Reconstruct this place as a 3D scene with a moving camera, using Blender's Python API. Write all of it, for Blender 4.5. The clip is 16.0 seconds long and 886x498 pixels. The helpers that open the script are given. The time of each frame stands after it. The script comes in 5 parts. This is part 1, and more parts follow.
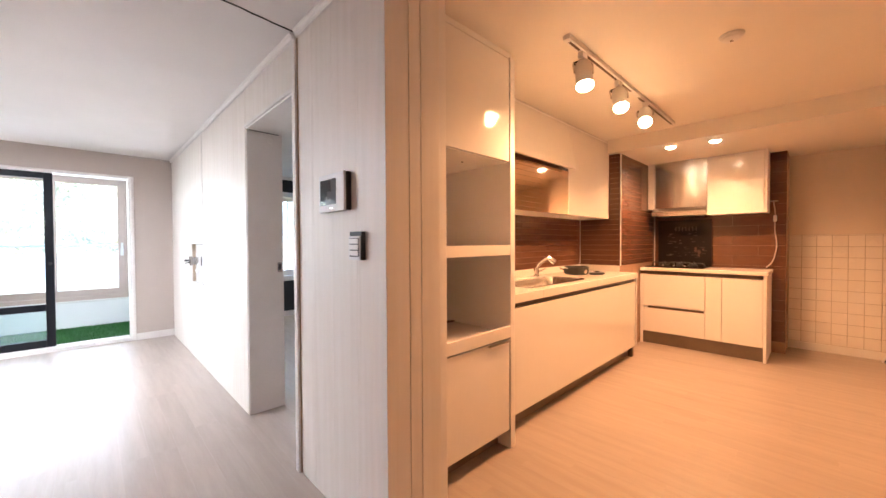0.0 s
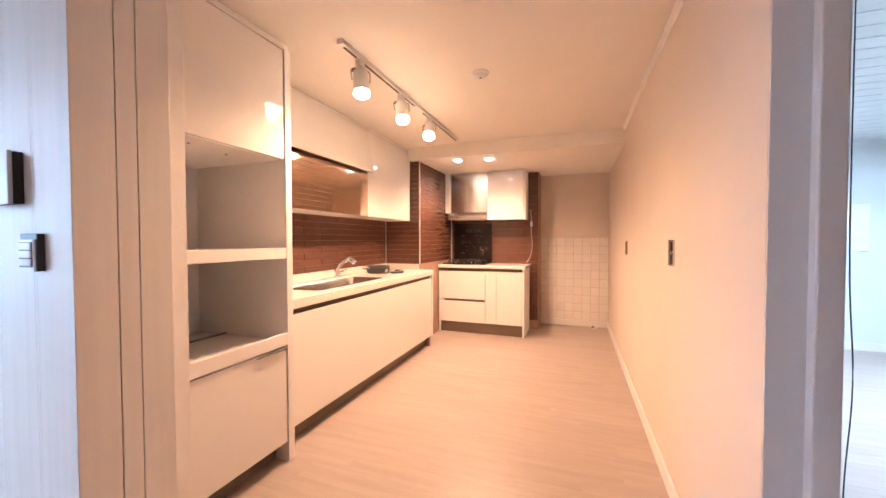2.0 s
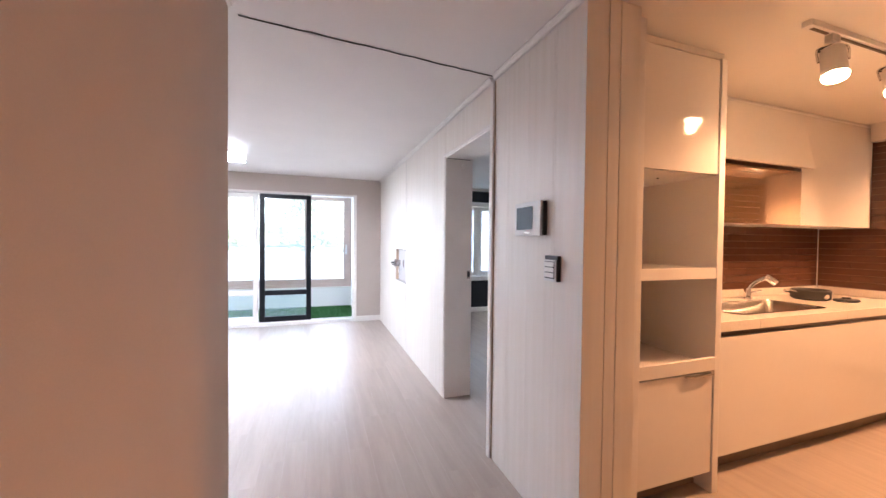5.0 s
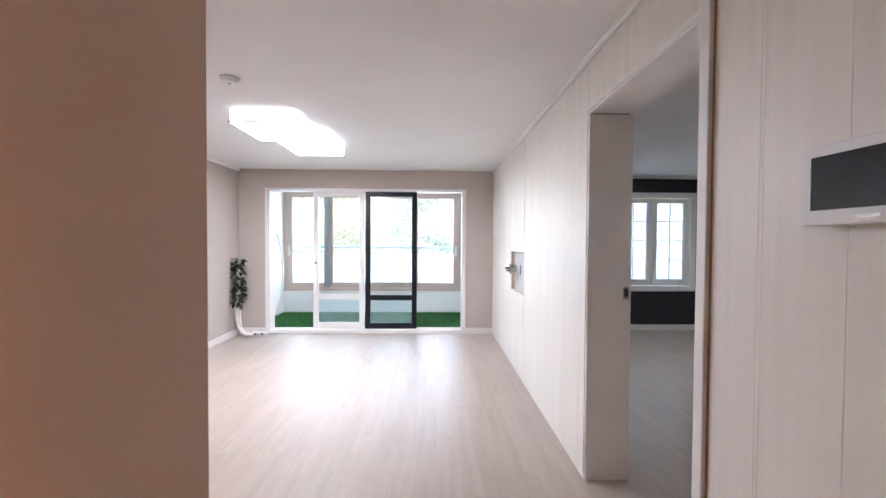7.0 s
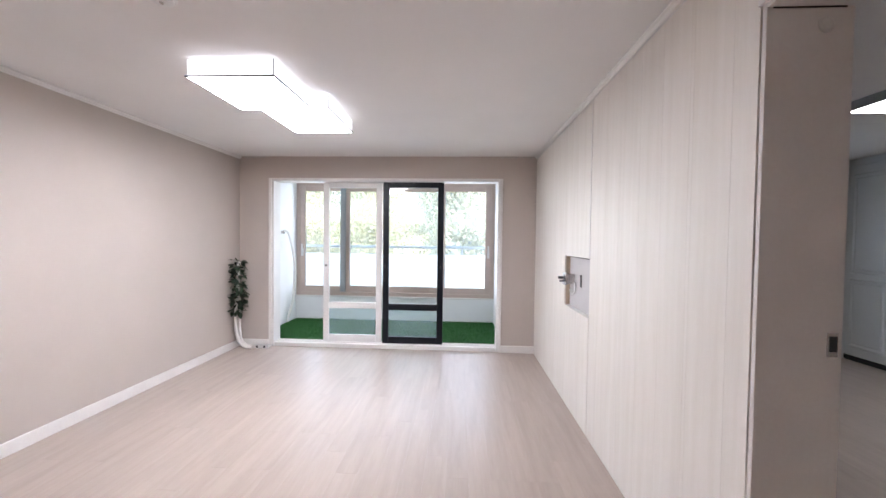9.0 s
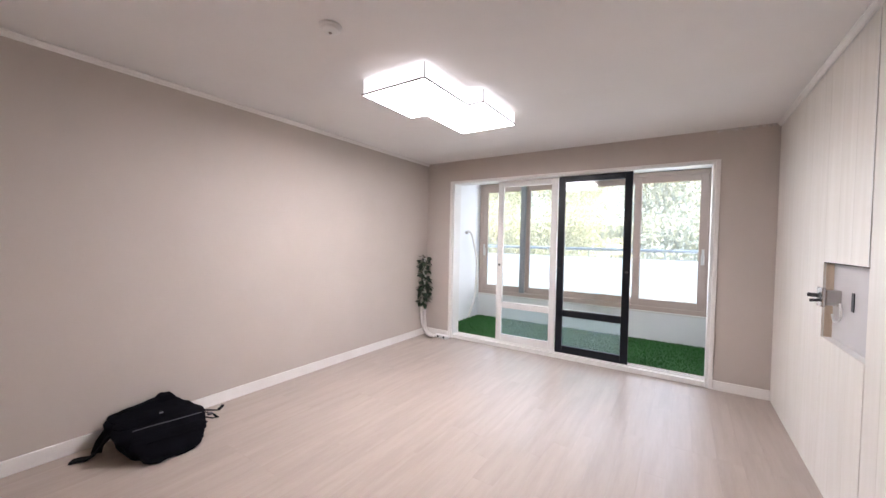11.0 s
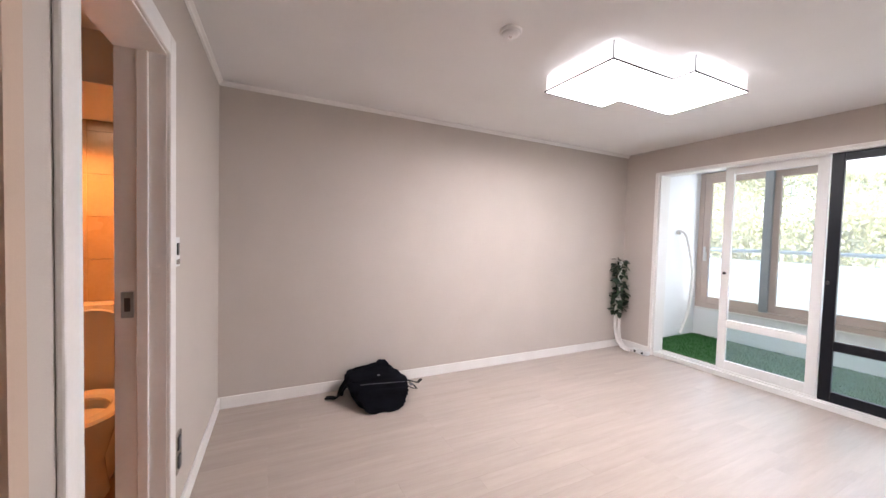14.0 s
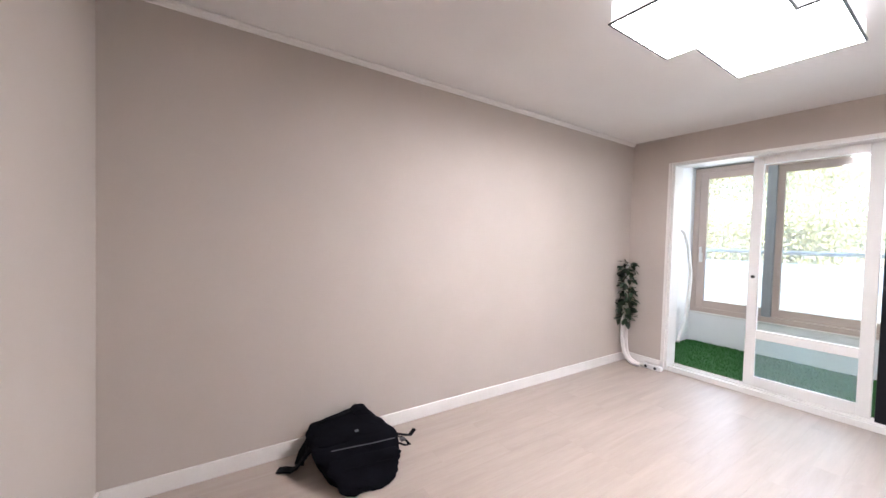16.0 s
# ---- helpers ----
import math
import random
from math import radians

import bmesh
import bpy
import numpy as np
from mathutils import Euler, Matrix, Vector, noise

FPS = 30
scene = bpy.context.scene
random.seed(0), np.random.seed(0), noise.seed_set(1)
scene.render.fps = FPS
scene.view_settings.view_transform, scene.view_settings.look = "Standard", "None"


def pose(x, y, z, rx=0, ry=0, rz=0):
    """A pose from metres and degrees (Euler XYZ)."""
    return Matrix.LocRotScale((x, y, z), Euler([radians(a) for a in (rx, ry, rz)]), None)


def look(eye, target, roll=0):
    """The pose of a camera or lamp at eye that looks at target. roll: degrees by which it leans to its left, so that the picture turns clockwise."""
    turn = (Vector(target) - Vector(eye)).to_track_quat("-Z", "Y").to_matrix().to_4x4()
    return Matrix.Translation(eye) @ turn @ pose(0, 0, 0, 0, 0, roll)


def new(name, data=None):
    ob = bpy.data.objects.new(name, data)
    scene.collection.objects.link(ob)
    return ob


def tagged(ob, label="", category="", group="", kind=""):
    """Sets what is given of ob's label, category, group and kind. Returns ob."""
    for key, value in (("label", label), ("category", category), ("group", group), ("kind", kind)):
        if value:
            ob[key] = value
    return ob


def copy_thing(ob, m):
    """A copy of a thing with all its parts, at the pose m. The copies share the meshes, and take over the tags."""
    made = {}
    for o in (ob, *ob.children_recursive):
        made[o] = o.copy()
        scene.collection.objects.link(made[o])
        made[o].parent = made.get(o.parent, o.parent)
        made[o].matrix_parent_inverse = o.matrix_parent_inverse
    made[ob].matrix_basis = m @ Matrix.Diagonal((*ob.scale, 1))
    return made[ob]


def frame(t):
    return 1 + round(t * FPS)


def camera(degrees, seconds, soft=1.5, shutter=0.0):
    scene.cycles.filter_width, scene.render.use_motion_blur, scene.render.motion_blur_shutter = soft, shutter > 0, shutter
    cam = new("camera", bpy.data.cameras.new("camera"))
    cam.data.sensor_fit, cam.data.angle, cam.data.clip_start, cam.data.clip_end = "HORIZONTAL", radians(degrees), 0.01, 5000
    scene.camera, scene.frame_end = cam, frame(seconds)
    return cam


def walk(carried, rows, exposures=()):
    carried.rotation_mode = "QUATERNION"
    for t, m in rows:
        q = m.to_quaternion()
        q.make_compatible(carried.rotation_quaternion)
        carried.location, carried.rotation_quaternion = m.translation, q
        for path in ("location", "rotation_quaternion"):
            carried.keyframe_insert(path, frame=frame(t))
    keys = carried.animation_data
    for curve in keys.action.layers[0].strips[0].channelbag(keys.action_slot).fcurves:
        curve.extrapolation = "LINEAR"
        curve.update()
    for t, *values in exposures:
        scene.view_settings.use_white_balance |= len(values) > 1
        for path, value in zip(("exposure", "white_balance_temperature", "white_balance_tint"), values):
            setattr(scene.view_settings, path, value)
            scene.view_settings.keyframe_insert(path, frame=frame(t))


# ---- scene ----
cam = camera(101.4, 16.0)
PATH = [
    (0, (0.02, 0.147, 1.204), (1.414, 1.582, 1.169), -0.3),
    (0.5, (0.044, 0.036, 1.19), (1.567, 1.331, 1.146), -0.2),
    (1, (0.109, -0.065, 1.19), (1.778, 1.036, 1.141), -0.1),
    (1.5, (0.171, -0.102, 1.205), (1.977, 0.757, 1.154), -0.1),
    (2, (0.185, -0.107, 1.229), (2.064, 0.577, 1.179), -0.1),
    (2.5, (0.181, -0.089, 1.237), (2.075, 0.551, 1.191), -0.2),
    (3, (0.152, -0.078, 1.273), (2.04, 0.579, 1.226), -0.2),
    (3.5, (0.071, -0.029, 1.273), (1.856, 0.872, 1.24), -0.2),
    (4, (-0.077, 0.045, 1.281), (1.388, 1.406, 1.25), 0.1),
    (4.5, (-0.19, 0.043, 1.295), (0.823, 1.767, 1.262), 0.3),
    (5, (-0.203, 0.073, 1.307), (0.457, 1.961, 1.267), 0.6),
    (5.2, (-0.191, 0.106, 1.308), (0.329, 2.037, 1.265), 0.6),
    (7.3, (-0.02, 1.103, 1.298), (0.02, 3.102, 1.259), 0.3),
    (7.5, (-0.037, 1.192, 1.284), (-0.003, 3.192, 1.245), 0.3),
    (8, (-0.061, 1.437, 1.318), (-0.046, 3.436, 1.261), 0.6),
    (8.2, (-0.073, 1.518, 1.32), (-0.057, 3.518, 1.267), 0.6),
    (10.3, (0.085, 2.045, 1.318), (-0.63, 3.912, 1.258), 1.3),
    (10.5, (0.123, 2.049, 1.312), (-0.715, 3.864, 1.255), 1.4),
    (11, (0.159, 2.068, 1.281), (-0.944, 3.735, 1.231), 1.2),
    (11.5, (0.242, 2.141, 1.281), (-1.123, 3.601, 1.223), 1.6),
    (12, (0.266, 2.146, 1.306), (-1.259, 3.438, 1.232), 1.7),
    (12.5, (0.287, 2.12, 1.28), (-1.362, 3.249, 1.216), 1.4),
    (13, (0.311, 2.148, 1.282), (-1.424, 3.14, 1.217), 1.5),
    (13.5, (0.308, 2.154, 1.291), (-1.472, 3.064, 1.217), 1.5),
    (14, (0.212, 2.148, 1.276), (-1.578, 3.038, 1.204), 1.6),
    (14.5, (0.069, 2.12, 1.274), (-1.716, 3.019, 1.195), 1.5),
    (15, (-0.09, 2.136, 1.245), (-1.855, 3.073, 1.177), 1.6),
    (15.5, (-0.337, 2.199, 1.247), (-2.037, 3.25, 1.176), 1.7),
    (16, (-0.621, 2.252, 1.245), (-2.285, 3.36, 1.186), 1.6),
]
EXPOSURES = [(0.0, 4.1, 6000, 10), (0.5, 4.22, 5650, 8), (1.0, 4.38, 5000, 4), (1.5, 4.47, 4700, 3), (2.0, 4.48, 4550, 3), (2.5, 4.48, 4400, 0), (3.5, 4.45, 4080, -2), (4.0, 4.35, 4400, 1), (4.5, 3.95, 4950, 11), (5.2, 3.87, 5850, 12), (7.5, 3.45, 5950, 11), (10.5, 3.14, 6400, 15), (12.0, 3.12, 6500, 15), (14.5, 3.35, 6450, 14), (16.0, 3.38, 6350, 13)]
walk(cam, [(t, look(eye, target, roll)) for t, eye, target, roll in PATH], EXPOSURES)

# ---- world and sun ----
world = bpy.data.worlds.new("world")
scene.world = world
world.use_nodes = True
SUN_EL, SUN_AZ = radians(54), radians(125)      # azimuth clockwise from +y: the sun stands behind the balcony side
sky = world.node_tree.nodes.new("ShaderNodeTexSky")
sky.sky_type, sky.sun_disc = "NISHITA", False
sky.sun_elevation, sky.sun_rotation = SUN_EL, SUN_AZ
back = world.node_tree.nodes["Background"]
back.inputs["Strength"].default_value = 0.15
world.node_tree.links.new(sky.outputs[0], back.inputs["Color"])
sun = new("sun", bpy.data.lights.new("sun", "SUN"))
sun.data.energy, sun.data.angle, sun.data.color = 5.0, radians(0.6), (1.0, 0.95, 0.87)
sun.matrix_world = look((30 * math.sin(SUN_AZ), 30 * math.cos(SUN_AZ), 30 * math.tan(SUN_EL)), (0, 0, 0))

WARM = (1.0, 0.46, 0.185)
COOL = (1.0, 0.97, 0.95)


def lamp(name, kind, energy, colour, m, size=0.1, size_y=None, spot=120):
    data = bpy.data.lights.new(name, kind)
    data.energy, data.color = energy, colour
    if kind == "AREA":
        data.size = size
        if size_y:
            data.shape, data.size_y = "RECTANGLE", size_y
        else:
            data.shape = "DISK"
    else:
        data.shadow_soft_size = size
    if kind == "SPOT":
        data.spot_size, data.spot_blend = radians(spot), 0.8
    ob = new(name, data)
    ob.matrix_world = m
    return ob


# fill lamp added in the balcony window to strengthen the daylight of the sky
lamp("balcony_sky_fill", "AREA", 4.2, (0.86, 0.93, 1.0), look((-1.16, 7.64, 1.32), (-1.16, 6.0, 1.3)), 3.1, 1.75)
KITCHEN_W, BATH_W, ROOM_W = 4.6, 6.6, 4.6

# ---- materials ----


def nodes_of(name):
    m = bpy.data.materials.new(name)
    m.use_nodes = True
    t = m.node_tree
    return m, t, t.nodes["Principled BSDF"]


def setv(b, **kw):
    for k, v in kw.items():
        b.inputs[k.replace("_", " ")].default_value = v


def surface(name, a, b=None, rough=0.5, metal=0.0, scale=6.0, stretch=(1, 1, 1), fine=120.0, bump=0.1, rough_var=0.08, coat=0.0, piece=0.0, spec=0.5):
    """Two colours mixed by two scales of noise, uneven gloss, and a fine relief; piece: how much alike pieces differ."""
    m, t, p = nodes_of(name)
    n, ln = t.nodes, t.links
    b = b or tuple(c * 0.93 for c in a)
    co = n.new("ShaderNodeTexCoord")
    mp = n.new("ShaderNodeMapping")
    mp.inputs["Scale"].default_value = stretch
    ln.new(co.outputs["Object"], mp.inputs["Vector"])
    big = n.new("ShaderNodeTexNoise")
    big.inputs["Scale"].default_value, big.inputs["Detail"].default_value = scale, 5
    ln.new(mp.outputs[0], big.inputs["Vector"])
    small = n.new("ShaderNodeTexNoise")
    small.inputs["Scale"].default_value, small.inputs["Detail"].default_value = fine, 3
    ln.new(mp.outputs[0], small.inputs["Vector"])
    add = n.new("ShaderNodeMath")
    add.operation = "MULTIPLY_ADD"
    add.inputs[1].default_value = 0.35
    ln.new(small.outputs[0], add.inputs[0])
    ln.new(big.outputs[0], add.inputs[2])
    ramp = n.new("ShaderNodeValToRGB")
    ramp.color_ramp.elements[0].position, ramp.color_ramp.elements[1].position = 0.45, 0.9
    ramp.color_ramp.elements[0].color, ramp.color_ramp.elements[1].color = (*a, 1), (*b, 1)
    ln.new(add.outputs[0], ramp.inputs[0])
    colour = ramp.outputs[0]
    if piece:
        info = n.new("ShaderNodeObjectInfo")
        isl = n.new("ShaderNodeNewGeometry")
        sm = n.new("ShaderNodeMath")
        sm.operation = "ADD"
        ln.new(info.outputs["Random"], sm.inputs[0])
        ln.new(isl.outputs["Random Per Island"], sm.inputs[1])
        fr = n.new("ShaderNodeMath")
        fr.operation = "FRACT"
        ln.new(sm.outputs[0], fr.inputs[0])
        mr = n.new("ShaderNodeMapRange")
        mr.inputs["To Min"].default_value, mr.inputs["To Max"].default_value = 1 - piece, 1 + piece
        ln.new(fr.outputs[0], mr.inputs["Value"])
        hs = n.new("ShaderNodeHueSaturation")
        ln.new(mr.outputs[0], hs.inputs["Value"])
        ln.new(colour, hs.inputs["Color"])
        colour = hs.outputs[0]
        off = n.new("ShaderNodeVectorMath")
        off.operation = "MULTIPLY_ADD"
        off.inputs[1].default_value = (37, 53, 11)
        ln.new(fr.outputs[0], off.inputs[0])
        ln.new(co.outputs["Object"], off.inputs[2])
        ln.new(off.outputs[0], mp.inputs["Vector"])
    ln.new(colour, p.inputs["Base Color"])
    rr = n.new("ShaderNodeMapRange")
    rr.inputs["To Min"].default_value, rr.inputs["To Max"].default_value = max(0.02, rough - rough_var), rough + rough_var
    ln.new(big.outputs[0], rr.inputs["Value"])
    ln.new(rr.outputs[0], p.inputs["Roughness"])
    if bump:
        bp = n.new("ShaderNodeBump")
        bp.inputs["Strength"].default_value, bp.inputs["Distance"].default_value = bump, 0.002
        ln.new(small.outputs[0], bp.inputs["Height"])
        ln.new(bp.outputs[0], p.inputs["Normal"])
    setv(p, Metallic=metal, Coat_Weight=coat, Specular_IOR_Level=spec)
    return m


def leafy(name, a, b):
    """A leaf that lets some light through."""
    m = surface(name, a, b, 0.55, scale=3, fine=30, bump=0.0, piece=0.22)
    t = m.node_tree
    p = t.nodes["Principled BSDF"]
    tl = t.nodes.new("ShaderNodeBsdfTranslucent")
    mix = t.nodes.new("ShaderNodeMixShader")
    mix.inputs[0].default_value = 0.55
    src = p.inputs["Base Color"].links[0].from_socket
    t.links.new(src, tl.inputs[0])
    t.links.new(p.outputs[0], mix.inputs[1])
    t.links.new(tl.outputs[0], mix.inputs[2])
    t.links.new(mix.outputs[0], t.nodes["Material Output"].inputs[0])
    return m


def glow(name, colour, strength):
    m, t, p = nodes_of(name)
    setv(p, Base_Color=(0.9, 0.9, 0.9, 1), Emission_Color=(*colour, 1), Emission_Strength=strength, Roughness=0.4)
    return m


def glass(name, tint, veil=0.0):
    m, t, p = nodes_of(name)
    t.nodes.remove(p)
    out = t.nodes["Material Output"]
    mix = t.nodes.new("ShaderNodeMixShader")
    fr = t.nodes.new("ShaderNodeFresnel")
    fr.inputs[0].default_value = 1.45
    tr = t.nodes.new("ShaderNodeBsdfTransparent")
    tr.inputs[0].default_value = (*tint, 1)
    gl = t.nodes.new("ShaderNodeBsdfGlossy")
    gl.inputs["Roughness"].default_value = 0.02
    t.links.new(fr.outputs[0], mix.inputs[0])
    t.links.new(tr.outputs[0], mix.inputs[1])
    t.links.new(gl.outputs[0], mix.inputs[2])
    # milky share that lays a pale haze over the view behind the pane
    film = t.nodes.new("ShaderNodeMixShader")
    film.inputs[0].default_value = veil
    tl = t.nodes.new("ShaderNodeBsdfTranslucent")
    tl.inputs[0].default_value = (0.9, 0.9, 0.88, 1)
    t.links.new(mix.outputs[0], film.inputs[1])
    t.links.new(tl.outputs[0], film.inputs[2])
    t.links.new(film.outputs[0], out.inputs[0])
    return m


def frosted(name, tint, clear):
    """Milky pane: part diffuse through-light, part clear."""
    m, t, p = nodes_of(name)
    t.nodes.remove(p)
    out = t.nodes["Material Output"]
    mix = t.nodes.new("ShaderNodeMixShader")
    mix.inputs[0].default_value = clear
    tl = t.nodes.new("ShaderNodeBsdfTranslucent")
    tl.inputs[0].default_value = (*tint, 1)
    tr = t.nodes.new("ShaderNodeBsdfTransparent")
    tr.inputs[0].default_value = (*tint, 1)
    t.links.new(tl.outputs[0], mix.inputs[1])
    t.links.new(tr.outputs[0], mix.inputs[2])
    t.links.new(mix.outputs[0], out.inputs[0])
    return m


M_WALL = surface("greige_wallpaper", (0.485, 0.428, 0.383), (0.515, 0.455, 0.41), 0.85, scale=2.5, fine=260, bump=0.25)
# hall wallpaper: greige turned brown, the warm kitchen light put into its colour
M_HALL = surface("warm_lit_hall_wallpaper", (0.49, 0.37, 0.285), (0.53, 0.40, 0.31), 0.85, scale=2.5, fine=260, bump=0.25)
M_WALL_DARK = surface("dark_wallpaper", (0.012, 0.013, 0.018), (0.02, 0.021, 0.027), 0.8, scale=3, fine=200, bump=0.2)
M_KWALL = surface("cream_wallpaper", (0.66, 0.585, 0.51), (0.70, 0.62, 0.545), 0.8, scale=2.2, fine=240, bump=0.25)
M_CEIL = surface("ceiling_paper", (0.73, 0.71, 0.70), (0.77, 0.75, 0.74), 0.9, scale=2.0, fine=220, bump=0.2)
M_CEIL_K = surface("kitchen_ceiling_paper", (0.76, 0.73, 0.68), (0.79, 0.76, 0.71), 0.9, scale=2.0, fine=220, bump=0.2)
M_PANEL = surface("white_wood_panel", (0.795, 0.755, 0.705), (0.735, 0.69, 0.63), 0.45, scale=3.0, stretch=(9, 9, 0.5), fine=60, bump=0.10, piece=0.012)
M_WHITE = surface("white_paint", (0.78, 0.77, 0.75), (0.73, 0.715, 0.69), 0.4, scale=3, fine=90, bump=0.05)
M_TRIM = surface("white_trim", (0.80, 0.775, 0.75), (0.74, 0.71, 0.68), 0.45, scale=5, fine=80, bump=0.06)
M_GLOSS = surface("white_gloss_lacquer", (0.80, 0.77, 0.74), (0.77, 0.735, 0.70), 0.075, scale=1.2, fine=30, bump=0.01, rough_var=0.03, coat=0.3)
M_CARCASS = surface("white_melamine", (0.80, 0.78, 0.765), (0.77, 0.745, 0.725), 0.45, scale=3, fine=80, bump=0.05)
M_KICK = surface("grey_brown_plinth_and_flap_shade", (0.20, 0.15, 0.12), (0.15, 0.115, 0.09), 0.4, scale=3, fine=60)
M_SHADOW_GAP = surface("dark_grip_rail_and_shadow_gap", (0.10, 0.065, 0.045), (0.07, 0.045, 0.03), 0.35, metal=0.4)
M_TOP = surface("cream_solid_surface", (0.78, 0.73, 0.67), (0.72, 0.66, 0.59), 0.22, scale=60, fine=300, bump=0.02, rough_var=0.05)
M_TILE = surface("brown_glazed_tile", (0.108, 0.048, 0.029), (0.14, 0.064, 0.039), 0.16, scale=9, stretch=(1, 1, 5), fine=40, bump=0.08, piece=0.06)
M_GROUT = surface("tile_grout", (0.40, 0.26, 0.18), (0.30, 0.19, 0.13), 0.8, fine=200)
M_WTILE = surface("white_glazed_tile", (0.80, 0.76, 0.71), (0.77, 0.72, 0.67), 0.25, scale=5, fine=60, bump=0.05, piece=0.03)
M_WGROUT = surface("old_grey_grout", (0.56, 0.50, 0.45), (0.36, 0.31, 0.27), 0.85, scale=5, fine=200)
M_BTILE = surface("beige_bath_tile", (0.52, 0.39, 0.26), (0.44, 0.32, 0.20), 0.25, scale=3, fine=50, bump=0.05, piece=0.05)
M_FLOOR = surface("pale_oak_laminate", (0.435, 0.365, 0.315), (0.375, 0.31, 0.265), 0.33, scale=2.2, stretch=(9, 0.8, 1), fine=14, bump=0.012, rough_var=0.06, piece=0.03, spec=0.4)
M_FLOOR_GAP = surface("laminate_joint", (0.50, 0.42, 0.36), (0.46, 0.38, 0.325), 0.5)
M_STEEL = surface("brushed_steel", (0.62, 0.60, 0.58), (0.54, 0.52, 0.50), 0.24, metal=1.0, scale=8, stretch=(1, 1, 30), fine=60, bump=0.04)
M_BRONZE_MIRROR = surface("bronze_mirror_glass", (0.86, 0.66, 0.47), (0.80, 0.60, 0.42), 0.07, metal=1.0, scale=3, bump=0, rough_var=0.03)
M_BRONZE_LINE = surface("etched_line", (0.30, 0.19, 0.12), (0.24, 0.15, 0.09), 0.4)
M_CHROME = surface("chrome", (0.80, 0.80, 0.80), (0.76, 0.76, 0.76), 0.07, metal=1.0, bump=0, rough_var=0.02)
M_ALU = surface("champagne_aluminium", (0.55, 0.44, 0.385), (0.50, 0.40, 0.35), 0.42, metal=0.15, scale=6, fine=80, bump=0.04)
M_ALU_GREY = surface("grey_blue_aluminium_and_stile_shade", (0.36, 0.385, 0.405), (0.31, 0.335, 0.355), 0.4, metal=0.3)
M_RAIL = surface("pale_blue_grey_paint", (0.50, 0.55, 0.58), (0.44, 0.49, 0.52), 0.45, metal=0.1)
M_BLACK = surface("black_lacquer", (0.006, 0.007, 0.011), (0.010, 0.011, 0.015), 0.38, scale=4, fine=60, bump=0.05, spec=0.25)
M_PLASTIC = surface("white_plastic", (0.74, 0.735, 0.73), (0.70, 0.695, 0.69), 0.38, scale=8, fine=120, bump=0.03)
M_DARK = surface("dark_plastic", (0.022, 0.021, 0.022), (0.03, 0.029, 0.03), 0.4, bump=0.05)
M_SCREEN = surface("dark_screen_glass", (0.03, 0.036, 0.045), (0.04, 0.046, 0.055), 0.08, bump=0, rough_var=0.03)
M_BLACKGLASS = surface("black_printed_glass", (0.008, 0.006, 0.006), (0.012, 0.009, 0.008), 0.10, bump=0, rough_var=0.03, spec=0.2)
M_CHALK = surface("chalk_print", (0.06, 0.05, 0.045), (0.045, 0.038, 0.033), 0.5)
M_CHALK_RED = surface("red_print", (0.10, 0.035, 0.022), (0.07, 0.03, 0.02), 0.6)
M_IRON = surface("cast_iron", (0.018, 0.017, 0.017), (0.03, 0.028, 0.027), 0.55, bump=0.3)
M_CLOTH = surface("black_nylon", (0.003, 0.003, 0.004), (0.007, 0.007, 0.010), 0.9, scale=9, fine=420, bump=0.5, spec=0.04)
M_STRAP = surface("black_webbing", (0.004, 0.004, 0.005), (0.008, 0.008, 0.01), 0.85, fine=300, bump=0.5, spec=0.1)
M_ZIP = surface("grey_zip", (0.11, 0.11, 0.12), (0.07, 0.07, 0.08), 0.4, metal=0.5)
M_LEAF = surface("dark_green_leaf", (0.006, 0.020, 0.006), (0.014, 0.036, 0.011), 0.5, scale=14, fine=90, bump=0.15, piece=0.25)
M_STEM = surface("green_stem", (0.05, 0.06, 0.03), (0.08, 0.07, 0.04), 0.7)
M_TURF = surface("artificial_turf", (0.017, 0.095, 0.015), (0.034, 0.145, 0.026), 0.75, scale=20, fine=260, bump=0.6, piece=0.3)
M_TURF_BASE = surface("turf_backing", (0.015, 0.085, 0.014), (0.022, 0.11, 0.02), 0.9, scale=25, fine=200, bump=0.5)
# spring leaves, lightened and greyed to carry the haze and glare outdoors
M_TREE = leafy("hazed_tree_leaf", (0.33, 0.325, 0.20), (0.39, 0.38, 0.25))
M_TREE_DARK = leafy("hazed_dark_tree_leaf", (0.29, 0.305, 0.235), (0.35, 0.36, 0.285))
M_BARK = surface("bark", (0.42, 0.37, 0.30), (0.30, 0.26, 0.20), 0.9, scale=6, stretch=(3, 3, 1), fine=40, bump=0.6)
M_GROUND = surface("hill_ground", (0.24, 0.23, 0.13), (0.30, 0.27, 0.17), 0.95, scale=0.6, fine=5, bump=0.5)
M_CONCRETE = surface("white_rendered_wall", (0.83, 0.835, 0.84), (0.78, 0.785, 0.79), 0.85, scale=2, fine=150, bump=0.3)
M_PORCELAIN = surface("porcelain", (0.78, 0.74, 0.69), (0.76, 0.72, 0.67), 0.09, bump=0, rough_var=0.03)
M_WOOD_RAW = surface("raw_plywood", (0.45, 0.31, 0.18), (0.36, 0.24, 0.13), 0.7, stretch=(1, 8, 8), fine=70, bump=0.2)
M_BATTEN = surface("pale_batten", (0.62, 0.50, 0.38), (0.52, 0.41, 0.30), 0.7, stretch=(8, 8, 1), fine=60, bump=0.15)
M_NICHE = surface("grey_gypsum_board", (0.60, 0.58, 0.58), (0.55, 0.53, 0.53), 0.85, scale=4, fine=150, bump=0.2)
